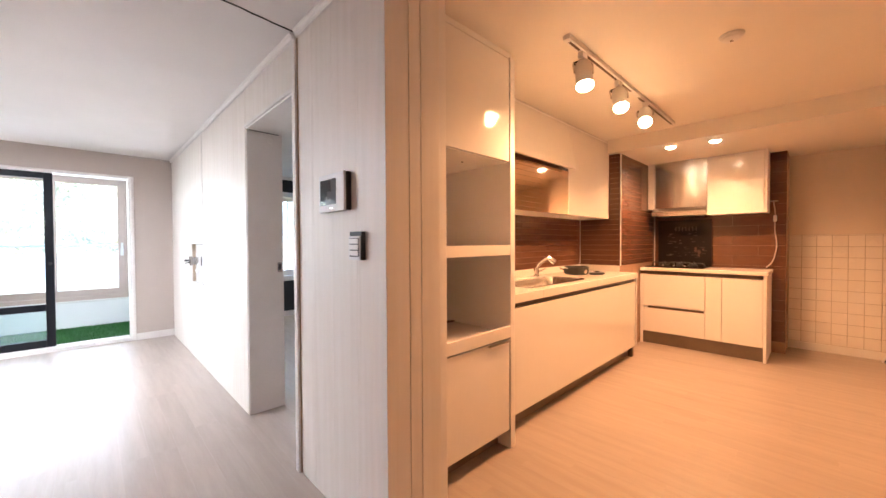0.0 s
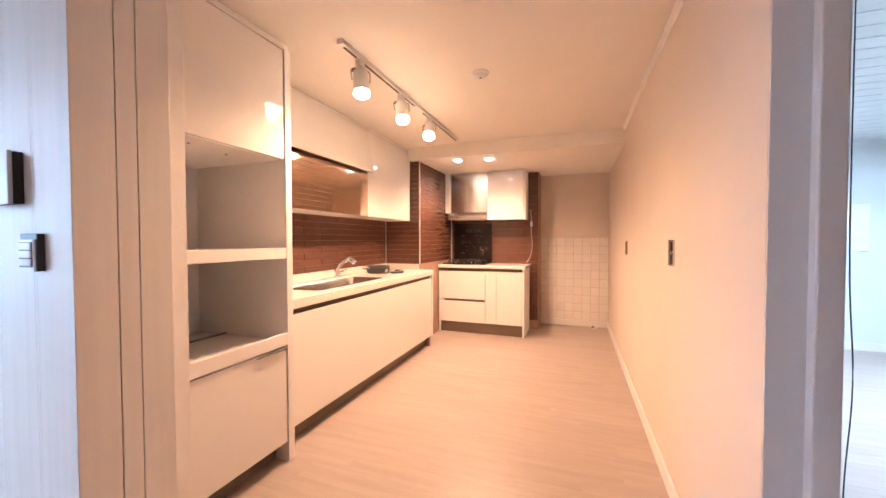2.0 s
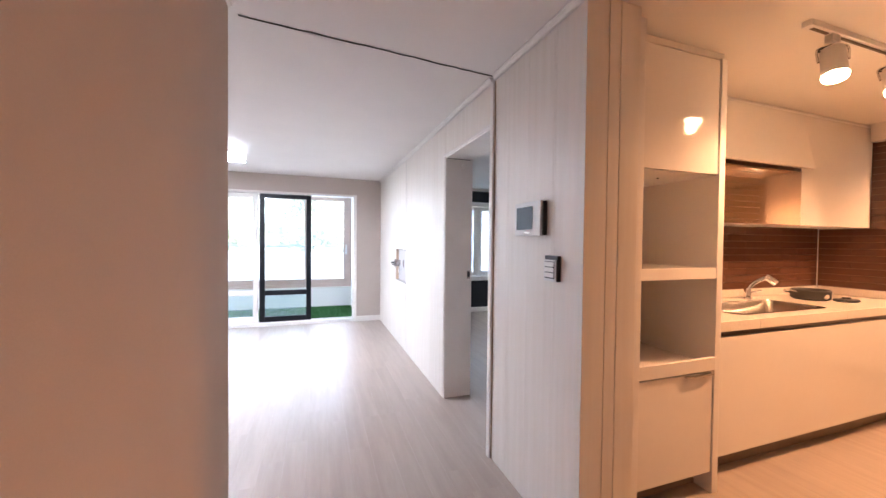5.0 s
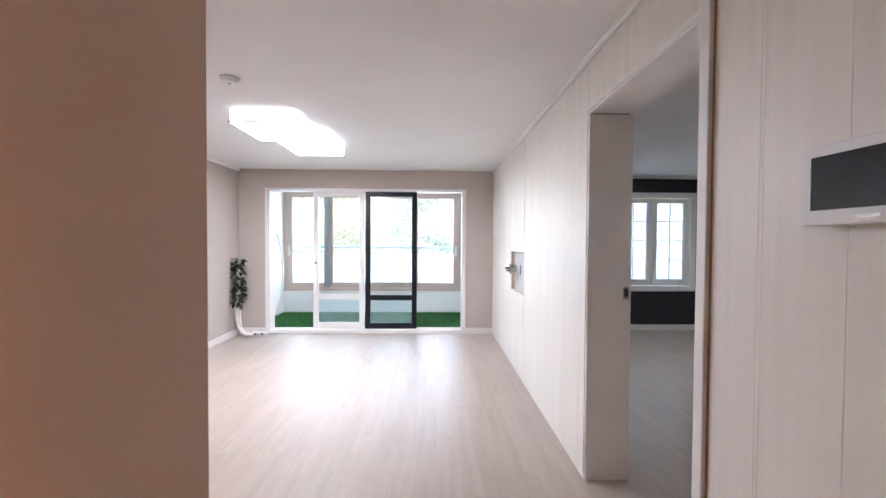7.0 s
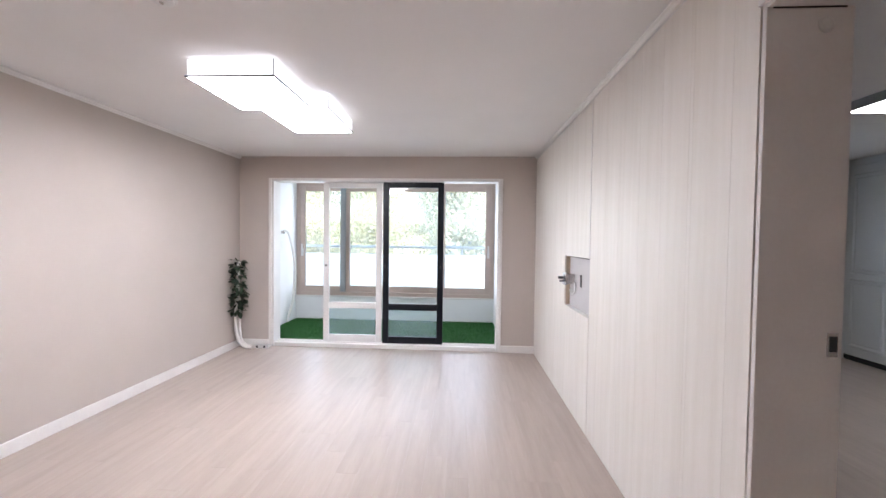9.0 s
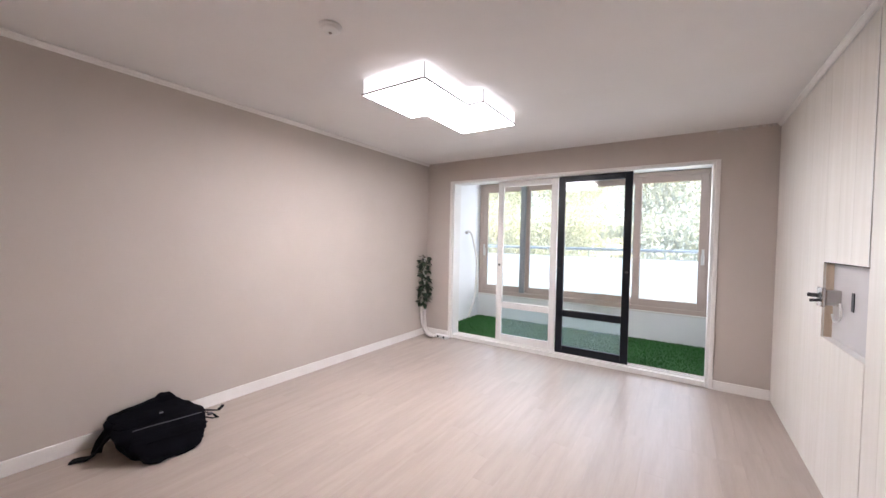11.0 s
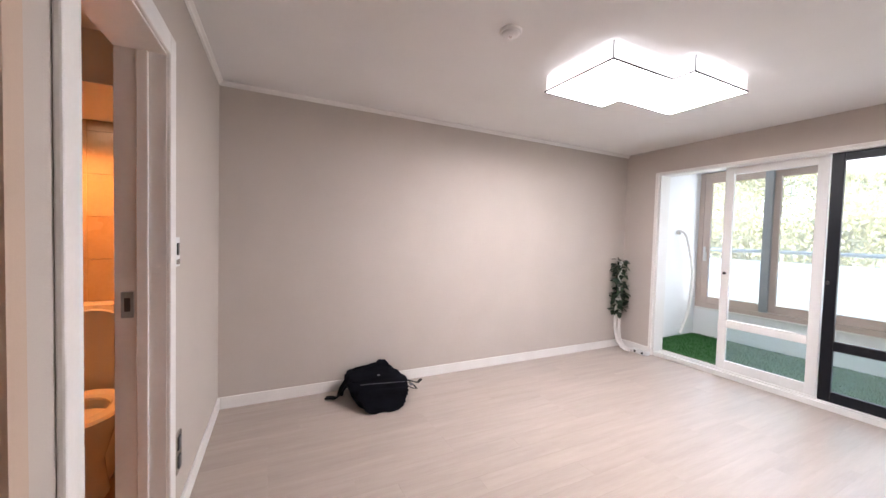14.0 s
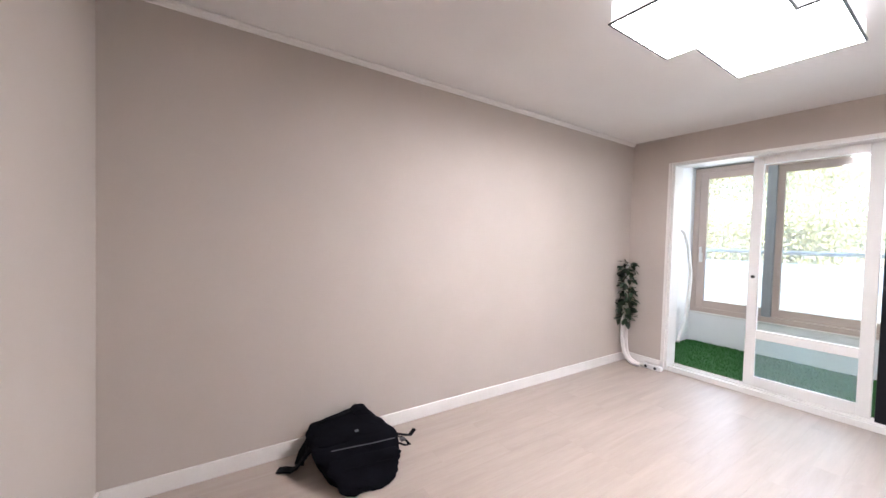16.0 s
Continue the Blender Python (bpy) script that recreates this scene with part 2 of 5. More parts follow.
M_CRUMB = surface("torn_plaster", (0.62, 0.60, 0.57), (0.40, 0.38, 0.36), 0.95, scale=40, fine=200, bump=0.8)
M_SLIT = surface("dark_crack", (0.03, 0.026, 0.024), (0.05, 0.045, 0.04), 0.9)
M_WARDROBE = surface("white_wardrobe_lacquer", (0.66, 0.67, 0.67), (0.61, 0.62, 0.62), 0.4, scale=2, fine=60, bump=0.04)
M_LAMP = glow("lit_diffuser", (0.98, 0.965, 1.0), 5.3)
M_LAMP_SIDE = glow("lit_diffuser_side", (0.98, 0.965, 1.0), 0.16)
M_LAMP_BED = glow("lit_bedroom_diffuser", (1.0, 0.99, 0.95), 1.6)
M_BULB = glow("lit_warm_bulb", (1.0, 0.55, 0.25), 6.0)
M_SPOTLIT = glow("lit_downlight", (1.0, 0.78, 0.5), 4.0)
M_LAMP_ROOM = glow("lit_room_diffuser", (0.95, 1.0, 1.0), 1.0)
M_GLASS = glass("clear_glass", (0.97, 0.985, 0.98))
# window glass with the bright outdoor haze mixed in as a milky veil
M_GLASS_VEILED = glass("haze_veiled_window_glass", (0.97, 0.985, 0.98), 0.11)
M_FROST = frosted("frosted_film_glass", (0.83, 0.89, 0.88), 0.91)
M_MILK = frosted("milk_glass", (0.66, 0.68, 0.70), 0.25)
M_PARAPET = frosted("white_translucent_panel", (0.93, 0.95, 0.97), 0.0)

# ---- builders ----
ORIGIN = {}


def thing(name, loc, label, category, group="", kind=""):
    ob = new(name)
    ob.location = loc
    ob.empty_display_size = 0.1
    ORIGIN[ob] = Vector(loc)
    return tagged(ob, label, category, group, kind)


def mesh_of(name, bm, mat, smooth=False):
    bmesh.ops.recalc_face_normals(bm, faces=bm.faces)
    me = bpy.data.meshes.new(name)
    bm.to_mesh(me)
    bm.free()
    me.materials.append(mat)
    if smooth:
        me.shade_smooth()
        me.set_sharp_from_angle(angle=radians(38))
    return me


def part(name, bm, mat, parent=None, label="", smooth=False, kind=""):
    """Links a bmesh, given in world metres, as one mesh object under a thing or a part."""
    org = ORIGIN.get(parent, Vector((0, 0, 0)))
    if parent:
        bmesh.ops.translate(bm, verts=bm.verts, vec=-org)
    ob = new(name, mesh_of(name, bm, mat, smooth))
    if parent:
        ob.parent = parent
    ORIGIN[ob] = org
    return tagged(ob, label, kind=kind)


def piece(name, me, parent, loc):
    """One of many alike pieces that share a mesh."""
    ob = new(name, me)
    ob.parent = parent
    ob.location = Vector(loc) - ORIGIN[parent]
    return ob


def box(x0, y0, z0, x1, y1, z1, bevel=0.0, bm=None):
    own = bmesh.new()
    bmesh.ops.create_cube(own, size=1)
    c = Vector(((x0 + x1) / 2, (y0 + y1) / 2, (z0 + z1) / 2))
    s = Vector((abs(x1 - x0), abs(y1 - y0), abs(z1 - z0)))
    for v in own.verts:
        v.co = Vector((v.co.x * s.x, v.co.y * s.y, v.co.z * s.z)) + c
    if bevel:
        bmesh.ops.bevel(own, geom=own.edges[:], offset=min(bevel, min(s) * 0.4), segments=2, profile=0.5, affect="EDGES")
    return merged(bm, own)


def merged(bm, own):
    if bm is None:
        return own
    tmp = bpy.data.meshes.new("tmp")
    own.to_mesh(tmp)
    own.free()
    bm.from_mesh(tmp)
    bpy.data.meshes.remove(tmp)
    return bm


def cyl(a, b, r, r2=None, seg=20, bm=None, bevel=0.0):
    a, b = Vector(a), Vector(b)
    own = bmesh.new()
    bmesh.ops.create_cone(own, cap_ends=True, segments=seg, radius1=r, radius2=r if r2 is None else r2, depth=(b - a).length)
    if bevel:
        bmesh.ops.bevel(own, geom=[e for e in own.edges if len(e.link_faces) == 2 and e.calc_face_angle(0) > 1], offset=bevel, segments=2, profile=0.5, affect="EDGES")
    m = Matrix.Translation((a + b) / 2) @ (b - a).to_track_quat("Z", "Y").to_matrix().to_4x4()
    bmesh.ops.transform(own, matrix=m, verts=own.verts)
    return merged(bm, own)


def tube(points, r, seg=10, bm=None, r_end=None):
    """A round bar along a smooth line through the points."""
    pts = [Vector(p) for p in points]
    line = []
    for i in range(len(pts) - 1):
        p0, p1, p2, p3 = pts[max(i - 1, 0)], pts[i], pts[i + 1], pts[min(i + 2, len(pts) - 1)]
        for k in range(6):
            u = k / 6
            line.append(0.5 * (2 * p1 + (p2 - p0) * u + (2 * p0 - 5 * p1 + 4 * p2 - p3) * u * u + (3 * p1 - p0 - 3 * p2 + p3) * u ** 3))
    line.append(pts[-1])
    own = bmesh.new()
    rings = []
    for i, p in enumerate(line):
        d = (line[min(i + 1, len(line) - 1)] - line[max(i - 1, 0)]).normalized()
        q = d.to_track_quat("Z", "Y")
        rr = r if r_end is None else r + (r_end - r) * i / (len(line) - 1)
        rings.append([own.verts.new(p + q @ Vector((rr * math.cos(a), rr * math.sin(a), 0))) for a in (2 * math.pi * k / seg for k in range(seg))])
    for u, v in zip(rings, rings[1:]):
        for k in range(seg):
            own.faces.new((u[k], u[(k + 1) % seg], v[(k + 1) % seg], v[k]))
    own.faces.new(rings[0]), own.faces.new(rings[-1])
    return merged(bm, own)


def lathe(profile, centre, seg=28, bm=None, squash=(1, 1)):
    own = bmesh.new()
    rings = []
    for r, z in profile:
        rings.append([own.verts.new((centre[0] + squash[0] * r * math.cos(2 * math.pi * k / seg), centre[1] + squash[1] * r * math.sin(2 * math.pi * k / seg), centre[2] + z)) for k in range(seg)])
    for u, v in zip(rings, rings[1:]):
        for k in range(seg):
            own.faces.new((u[k], u[(k + 1) % seg], v[(k + 1) % seg], v[k]))
    if profile[0][0] > 0 and profile[-1][0] > 0:
        u, v = rings[-1], rings[0]
        for k in range(seg):
            own.faces.new((u[k], u[(k + 1) % seg], v[(k + 1) % seg], v[k]))
    else:
        own.faces.new(rings[0]), own.faces.new(rings[-1])
    return merged(bm, own)


def structure(name, bm, mat, label="", smooth=False):
    ob = part(name, bm, mat, None, label, smooth)
    return tagged(ob, label, kind="structure")


def boxes(*rows):
    bm = None
    for r in rows:
        bm = box(*r[:6], bevel=r[6] if len(r) > 6 else 0.0, bm=bm)
    return bm


# ---- structure ----
H = 2.30            # ceiling
XR = 0.80           # panelled wall between living room and bedroom
XR2 = 1.04
XL = -2.755         # plain living-room wall
YB = 1.87           # bathroom wall
YF = 6.08           # balcony wall
XHALL = -0.552
YHALL = 1.808      # end of the hall wall
LEAN = -math.atan(0.0387)   # the bathroom wall stands a little out of square
YK = -0.55          # plain kitchen wall
XK = 1.30           # its free end
XHOB, XALC = 5.295, 5.69
YBACK = 2.08        # wall behind the sink
XCOL, YCOL = 4.13, 1.625
UF0 = 1.73
SOFFIT, XBEAM = 2.155, 4.05

floor = structure("floor", boxes((-2.9, -3.6, -0.12, 5.9, 6.44, -0.004)), M_FLOOR_GAP)
ORIGIN[floor] = Vector((0, 0, 0))

ceil_l = structure("ceiling", boxes((-2.9, 1.97, H, 1.04, 6.44, H + 0.12), (-2.9, YB - 0.15, H, -0.6, 1.97, H + 0.12)), M_CEIL)
ceil_h = structure("ceiling_hall", boxes((-0.6, -3.6, H, 1.0, 1.97, H + 0.12), (1.0, -3.6, H, XK, YK - 0.12, H + 0.12)), M_CEIL)
ceil_k = structure("ceiling_kitchen", boxes((1.0, YK - 0.12, H, XCOL + 0.01, 2.25, H + 0.12), (XBEAM, YK - 0.0, SOFFIT, 5.8, UF0, H + 0.1), (XCOL + 0.01, UF0, SOFFIT, 5.8, 2.25, H + 0.1)), M_CEIL_K)
ceil_b = structure("ceiling_bedroom", boxes((XR2, 2.25, H, 5.2, 6.5, H + 0.12)), M_CEIL)

# the uneven open joint across the hall ceiling
bm = bmesh.new()
rnd = random.Random(5)
N = 26
pts = []
for i in range(N + 1):
    u = i / N
    pts.append((XHALL + 0.02 + u * (XR - XHALL - 0.03), 1.905 + 0.14 * u + rnd.uniform(-0.004, 0.004)))
low = [bm.verts.new((x, y - 0.003 - rnd.uniform(0, 0.003), H - 0.0035)) for x, y in pts]
high = [bm.verts.new((x, y + 0.003 + rnd.uniform(0, 0.003), H - 0.0035)) for x, y in pts]
for i in range(N):
    bm.faces.new((low[i], low[i + 1], high[i + 1], high[i]))
up = bmesh.ops.extrude_face_region(bm, geom=bm.faces[:])
bmesh.ops.translate(bm, verts=[v for v in up["geom"] if isinstance(v, bmesh.types.BMVert)], vec=(0, 0, 0.003))
structure("trim_ceiling_joint", bm, M_SLIT)

# panelled wall with the bedroom opening and the cable hole
HY0, HY1, HZ0, HZ1 = 4.28, 4.855, 0.80, 1.205
DY0, DY1, DH = 2.07, 2.912, 2.01
core = XR + 0.008
wall_p = structure("wall_panelled", boxes(
    (core, 1.258, 0, XR2, DY0, H), (core, DY0, DH, XR2, DY1, H), (core, DY1, 0, XR2, HY0, H),
    (core, HY1, 0, XR2, YF + 0.1, H), (core, HY0, 0, XR2, HY1, HZ0), (core, HY0, HZ1, XR2, HY1, H),
    (core + 0.036, HY0, HZ0, XR2, HY1, HZ1), (XR2, 1.258, 0, 1.08, 2.25, H)), M_WHITE)
wall_k1 = structure("wall_kitchen_return", boxes((XR + 0.002, 1.258, 0, 1.075, 1.50, H)), M_WHITE)
wall_x = structure("wall_living", boxes((XL - 0.14, YB - 0.15, 0, XL, YF + 0.16, H)), M_WALL)
BX0, BX1 = -1.485, -0.795        # bathroom opening
BH = 1.93
wall_b = structure("wall_bathroom", boxes((XL, YB - 0.15, 0, BX0, YB, H), (BX0, YB - 0.15, BH, BX1, YB, H), (BX1, YB - 0.15, 0, XHALL - 0.05, YB, H)), M_WALL)
wall_hl = structure("wall_hall", boxes((XHALL - 0.10, -3.5, 0, XHALL, 1.62, H), (XHALL - 0.052, 1.62, 0, XHALL, YHALL, H)), M_HALL)
OX0, OX1, OZ = -2.37, 0.395, 2.03     # balcony opening
wall_f = structure("wall_balcony", boxes((XL, YF, 0, OX0, YF + 0.16, H), (OX0, YF, OZ, OX1, YF + 0.16, H), (OX1, YF, 0, core, YF + 0.16, H)), M_WALL)
wall_kr = structure("wall_kitchen", boxes((XK, YK - 0.11, 0, XALC, YK, H)), M_KWALL)
wall_ka = structure("wall_alcove", boxes((XALC, YK - 0.11, 0, XALC + 0.12, 0.5, H)), M_KWALL)
wall_kh = structure("wall_hob", boxes((XHOB, 0.365, 0, XALC + 0.12, YCOL, SOFFIT)), M_GROUT)
wall_kc = structure("wall_column", boxes((XCOL, YCOL, 0, XHOB + 0.3, YBACK + 0.14, SOFFIT), (XCOL, UF0 + 0.01, SOFFIT, XCOL + 0.009, YBACK, H)), M_GROUT)
wall_kb = structure("wall_sink", boxes((1.04, YBACK, 0, XCOL, YBACK + 0.14, H)), M_GROUT)
# hall, front door end and the room beside the kitchen
RY = -0.66
structure("wall_front_room", boxes((XK, -3.5, 0, XK + 0.12, -1.62, H), (XK, -1.62, 2.02, XK + 0.12, RY, H), (XK, RY, 2.02, XK + 0.12, YK - 0.11, H)), M_WALL)
M_ROOM = surface("pale_room_wallpaper", (0.70, 0.72, 0.72), (0.66, 0.68, 0.68), 0.85, scale=2, fine=200, bump=0.2)
structure("wall_hall_end", boxes((XHALL - 0.10, -3.6, 0, 5.6, -3.5, H + 0.1)), M_ROOM)
structure("wall_room_far", boxes((5.50, -3.5, 0, 5.60, YK - 0.11, H + 0.1)), M_ROOM)
structure("wall_room_side", boxes((XK + 0.12, YK - 0.12, 0, 5.5, YK - 0.112, H)), M_ROOM)
M_PLANKCEIL = surface("white_ceiling_board", (0.70, 0.71, 0.71), (0.64, 0.65, 0.65), 0.6, scale=3, stretch=(6, 1, 1), fine=40)
bm = None
for k in range(28):
    bm = box(XK + 0.02 + k * 0.15, -3.5, H - 0.012 + 0.02, XK + 0.02 + k * 0.15 + 0.142, YK - 0.12, H + 0.02, 0.003, bm)
bm = box(XK, -3.5, H + 0.02, 5.6, YK - 0.11, H + 0.12, bm=bm)
structure("ceiling_front_room", bm, M_PLANKCEIL)
structure("baseboard_front_room", boxes((5.485, -3.5, 0, 5.499, YK - 0.122, 0.09, 0.003)), M_TRIM)

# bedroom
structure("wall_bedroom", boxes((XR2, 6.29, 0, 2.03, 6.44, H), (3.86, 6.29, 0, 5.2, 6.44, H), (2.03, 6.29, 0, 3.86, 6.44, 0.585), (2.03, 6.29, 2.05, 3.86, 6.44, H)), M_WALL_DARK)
structure("wall_bedroom_side", boxes((5.08, 2.25, 0, 5.2, 6.29, H)), M_WALL)
structure("wall_bedroom_back", boxes((1.08, 2.252, 0, 5.2, 2.33, H)), M_WALL)
structure("baseboard_bedroom", boxes((XR2, 6.275, 0, 4.39, 6.289, 0.085, 0.003)), M_TRIM)
structure("trim_bedroom_cornice", boxes((XR2, 6.25, H - 0.045, 4.39, 6.289, H - 0.002, 0.004)), M_TRIM)

# bathroom
structure("wall_bath_tiles", boxes((-2.60, 0.2, 0.842, -2.55, YB - 0.15, 1.879), (-2.60, 0.15, 0, XHALL - 0.1, 0.2, 2.1)), M_BTILE)
structure("ceiling_bath", boxes((-2.74, 0.1, 1.88, -1.84, YB - 0.15, 2.28), (-1.84, 0.1, 2.1, XHALL - 0.1, YB - 0.15, 2.28)), M_CEIL_K)
structure("floor_bath", boxes((-2.6, 0.2, -0.003, XHALL - 0.1, YB - 0.15, 0.002)), M_BTILE)
structure("wall_bath_core", boxes((-2.74, 0.1, 0, -2.60, YB - 0.15, 1.879)), M_BTILE)

# skirting and cornices
def skirting(name, *r):
    structure(name, boxes(*[(*q, 0.004) for q in r]), M_TRIM)


skirting("baseboard", (XL, YB + 0.014, 0, XL + 0.014, YF - 0.0, 0.085))
skirting("baseboard_bathwall", (XL, YB, 0, BX0 - 0.067, YB + 0.014, 0.085))
skirting("baseboard_balcony", (XL + 0.014, YF - 0.014, 0, OX0 - 0.022, YF, 0.085), (OX1 + 0.022, YF - 0.014, 0, XR, YF, 0.085))
skirting("baseboard_kitchen", (XK, YK, 0, XALC - 0.014, YK + 0.014, 0.085), (XALC - 0.014, YK, 0, XALC, 0.363, 0.085))


def cornice(name, axis, fixed, a, b, sgn):
    """A small moulded strip below the ceiling; sgn: the way the room lies."""
    prof = [(0, 0), (0.024, 0), (0.024, -0.008), (0.015, -0.014), (0.010, -0.026), (0.0, -0.030)]
    bm = bmesh.new()
    ends = []
    for end in (a, b):
        ends.append([bm.verts.new((fixed + sgn * d, end, H - 0.002 + z) if axis == "y" else (end, fixed + sgn * d, H - 0.002 + z)) for d, z in prof])
    n = len(prof)
    for k in range(n):
        bm.faces.new((ends[0][k], ends[0][(k + 1) % n], ends[1][(k + 1) % n], ends[1][k]))
    bm.faces.new(ends[0]), bm.faces.new(ends[1])
    structure(name, bm, M_TRIM)


cornice("trim_cornice_living", "y", XL + 0.001, YB, YF, 1)
cornice("trim_cornice_bath", "x", YB + 0.001, XL + 0.03, XHALL, 1)
cornice("trim_cornice_panelled", "y", XR - 0.001, 2.06, YF, -1)
cornice("trim_cornice_hall_right", "y", XR - 0.001, 1.25, 2.02, -1)
cornice("trim_cornice_hall_left", "y", XHALL + 0.001, -3.5, YHALL, 1)
cornice("trim_cornice_kitchen", "x", YK + 0.001, XK, XBEAM, 1)

# bedroom opening: lining, casing post and head strip
structure("trim_bedroom_lining", boxes((XR + 0.004, DY1 - 0.012, 0, XR2 + 0.004, DY1 + 0.004, DH, 0.002), (XR + 0.004, DY0 - 0.004, DH - 0.012, XR2 + 0.004, DY1, DH + 0.004, 0.002), (XR + 0.004, DY0 - 0.004, 0, XR2 + 0.004, DY0 + 0.012, DH, 0.002)), M_TRIM)
structure("trim_casing_post", boxes((XR - 0.016, 2.022, 0, XR + 0.008, 2.063, H - 0.04, 0.004)), M_TRIM)
structure("trim_head_strip", boxes((XR - 0.006, 2.063, DH, XR + 0.007, DY1 + 0.01, DH + 0.02, 0.003)), M_TRIM)
plate = thing("strike_plate", (1.03, DY1 - 0.012, 1.03), "small steel door latch plate on the white bedroom door lining", "latch plate")
part("plate", box(1.0, DY1 - 0.0155, 0.995, 1.03, DY1 - 0.0125, 1.065, 0.001), M_STEEL, plate)
part("latch_hole", box(1.006, DY1 - 0.0175, 1.010, 1.026, DY1 - 0.0156, 1.055, 0.001), M_DARK, plate)

structure("trim_raw_edge", boxes((XR - 0.004, 2.0175, 0, XR + 0.004, 2.0215, H - 0.04)), M_WOOD_RAW)
structure("trim_lining_gap", boxes((XR + 0.02, DY1 - 0.0145, DH - 0.0165, XR2 - 0.02, DY1 - 0.0125, DH - 0.0125)), M_SLIT)
cap = thing("door_stop", (0.965, DY1 - 0.0125, 1.945), "small round white door buffer on the bedroom lining", "door stop")
own = lathe([(0, 0), (0.022, 0), (0.022, 0.004), (0.016, 0.007), (0.008, 0.005), (0, 0.005)], (0, 0, 0), 20)
bmesh.ops.transform(own, matrix=Matrix.Translation((0.965, DY1 - 0.0125, 1.945)) @ Matrix.Rotation(radians(90), 4, "X"), verts=own.verts)
part("buffer", own, M_TRIM, cap, smooth=True)

# bathroom opening: lining and casings
structure("trim_bath_lining", boxes((BX0 - 0.004, YB - 0.152, 0, BX0 + 0.014, YB + 0.004, BH, 0.002), (BX1 - 0.014, YB - 0.152, 0, BX1 + 0.004, YB + 0.004, BH, 0.002), (BX0 + 0.014, YB - 0.152, BH - 0.015, BX1 - 0.014, YB + 0.004, BH + 0.004, 0.002)), M_TRIM)
structure("trim_bath_casing", boxes((BX0 - 0.065, YB, 0, BX0 + 0.012, YB + 0.016, BH + 0.07, 0.005), (BX1 - 0.012, YB, 0, BX1 + 0.065, YB + 0.016, BH + 0.07, 0.005), (BX0 + 0.012, YB, BH - 0.01, BX1 - 0.012, YB + 0.016, BH + 0.07, 0.005)), M_TRIM)
structure("trim_bath_stop", boxes((BX0 + 0.014, YB - 0.085, 0, BX0 + 0.026, YB - 0.05, BH - 0.015, 0.003), (BX1 - 0.026, YB - 0.085, 0, BX1 - 0.014, YB - 0.05, BH - 0.015, 0.003)), M_TRIM)
plate_b = thing("strike_plate", (BX0 + 0.02, 1.755, 0.98), "steel door latch plate on the bathroom door lining", "latch plate")
part("plate", box(BX0 + 0.0145, 1.738, 0.945, BX0 + 0.0175, 1.775, 1.04, 0.001), M_ALU_GREY, plate_b)
part("latch_hole", box(BX0 + 0.0176, 1.748, 0.968, BX0 + 0.0195, 1.766, 1.018, 0.001), M_DARK, plate_b)

# casing of the kitchen wall's end and the front-room doorway
structure("trim_front_room_casing", boxes((XK - 0.035, RY - 0.025, 0, XK + 0.14, RY + 0.03, 2.09, 0.005), (XK - 0.035, -1.70, 0, XK + 0.14, -1.62, 2.09, 0.005), (XK - 0.035, -1.62, 2.02, XK + 0.14, RY - 0.03, 2.09, 0.005)), M_TRIM)
structure("trim_threshold", boxes((XK - 0.02, -1.62, -0.003, XK + 0.13, RY - 0.03, 0.008, 0.003)), M_KICK)
structure("trim_wall_end", boxes((XK - 0.006, YK - 0.105, 0, XK, YK - 0.001, H)), M_WHITE)

# balcony opening: white frame, tracks and sashes
structure("trim_balcony_casing", boxes((OX0 - 0.020, YF - 0.014, 0, OX0 + 0.012, YF + 0.004, OZ + 0.011, 0.004), (OX1 - 0.012, YF - 0.014, 0, OX1 + 0.020, YF + 0.004, OZ + 0.011, 0.004), (OX0 + 0.012, YF - 0.014, OZ - 0.012, OX1 - 0.012, YF + 0.004, OZ + 0.011, 0.004)), M_TRIM)
structure("window_balcony_frame", boxes((OX0, YF + 0.005, 0.0, OX0 + 0.035, YF + 0.17, OZ, 0.003), (OX1 - 0.035, YF + 0.005, 0.0, OX1, YF + 0.17, OZ, 0.003), (OX0 + 0.035, YF + 0.005, OZ - 0.022, OX1 - 0.035, YF + 0.17, OZ, 0.003), (OX0 + 0.035, YF + 0.02, -0.002, OX1 - 0.035, YF + 0.17, 0.045, 0.003)), M_WHITE)
bm = None
for dy in (0.065, 0.085, 0.125, 0.145):
    bm = box(OX0 + 0.036, YF + dy, 0.046, OX1 - 0.036, YF + dy + 0.006, 0.054, 0.002, bm)
structure("trim_track", bm, M_WHITE)


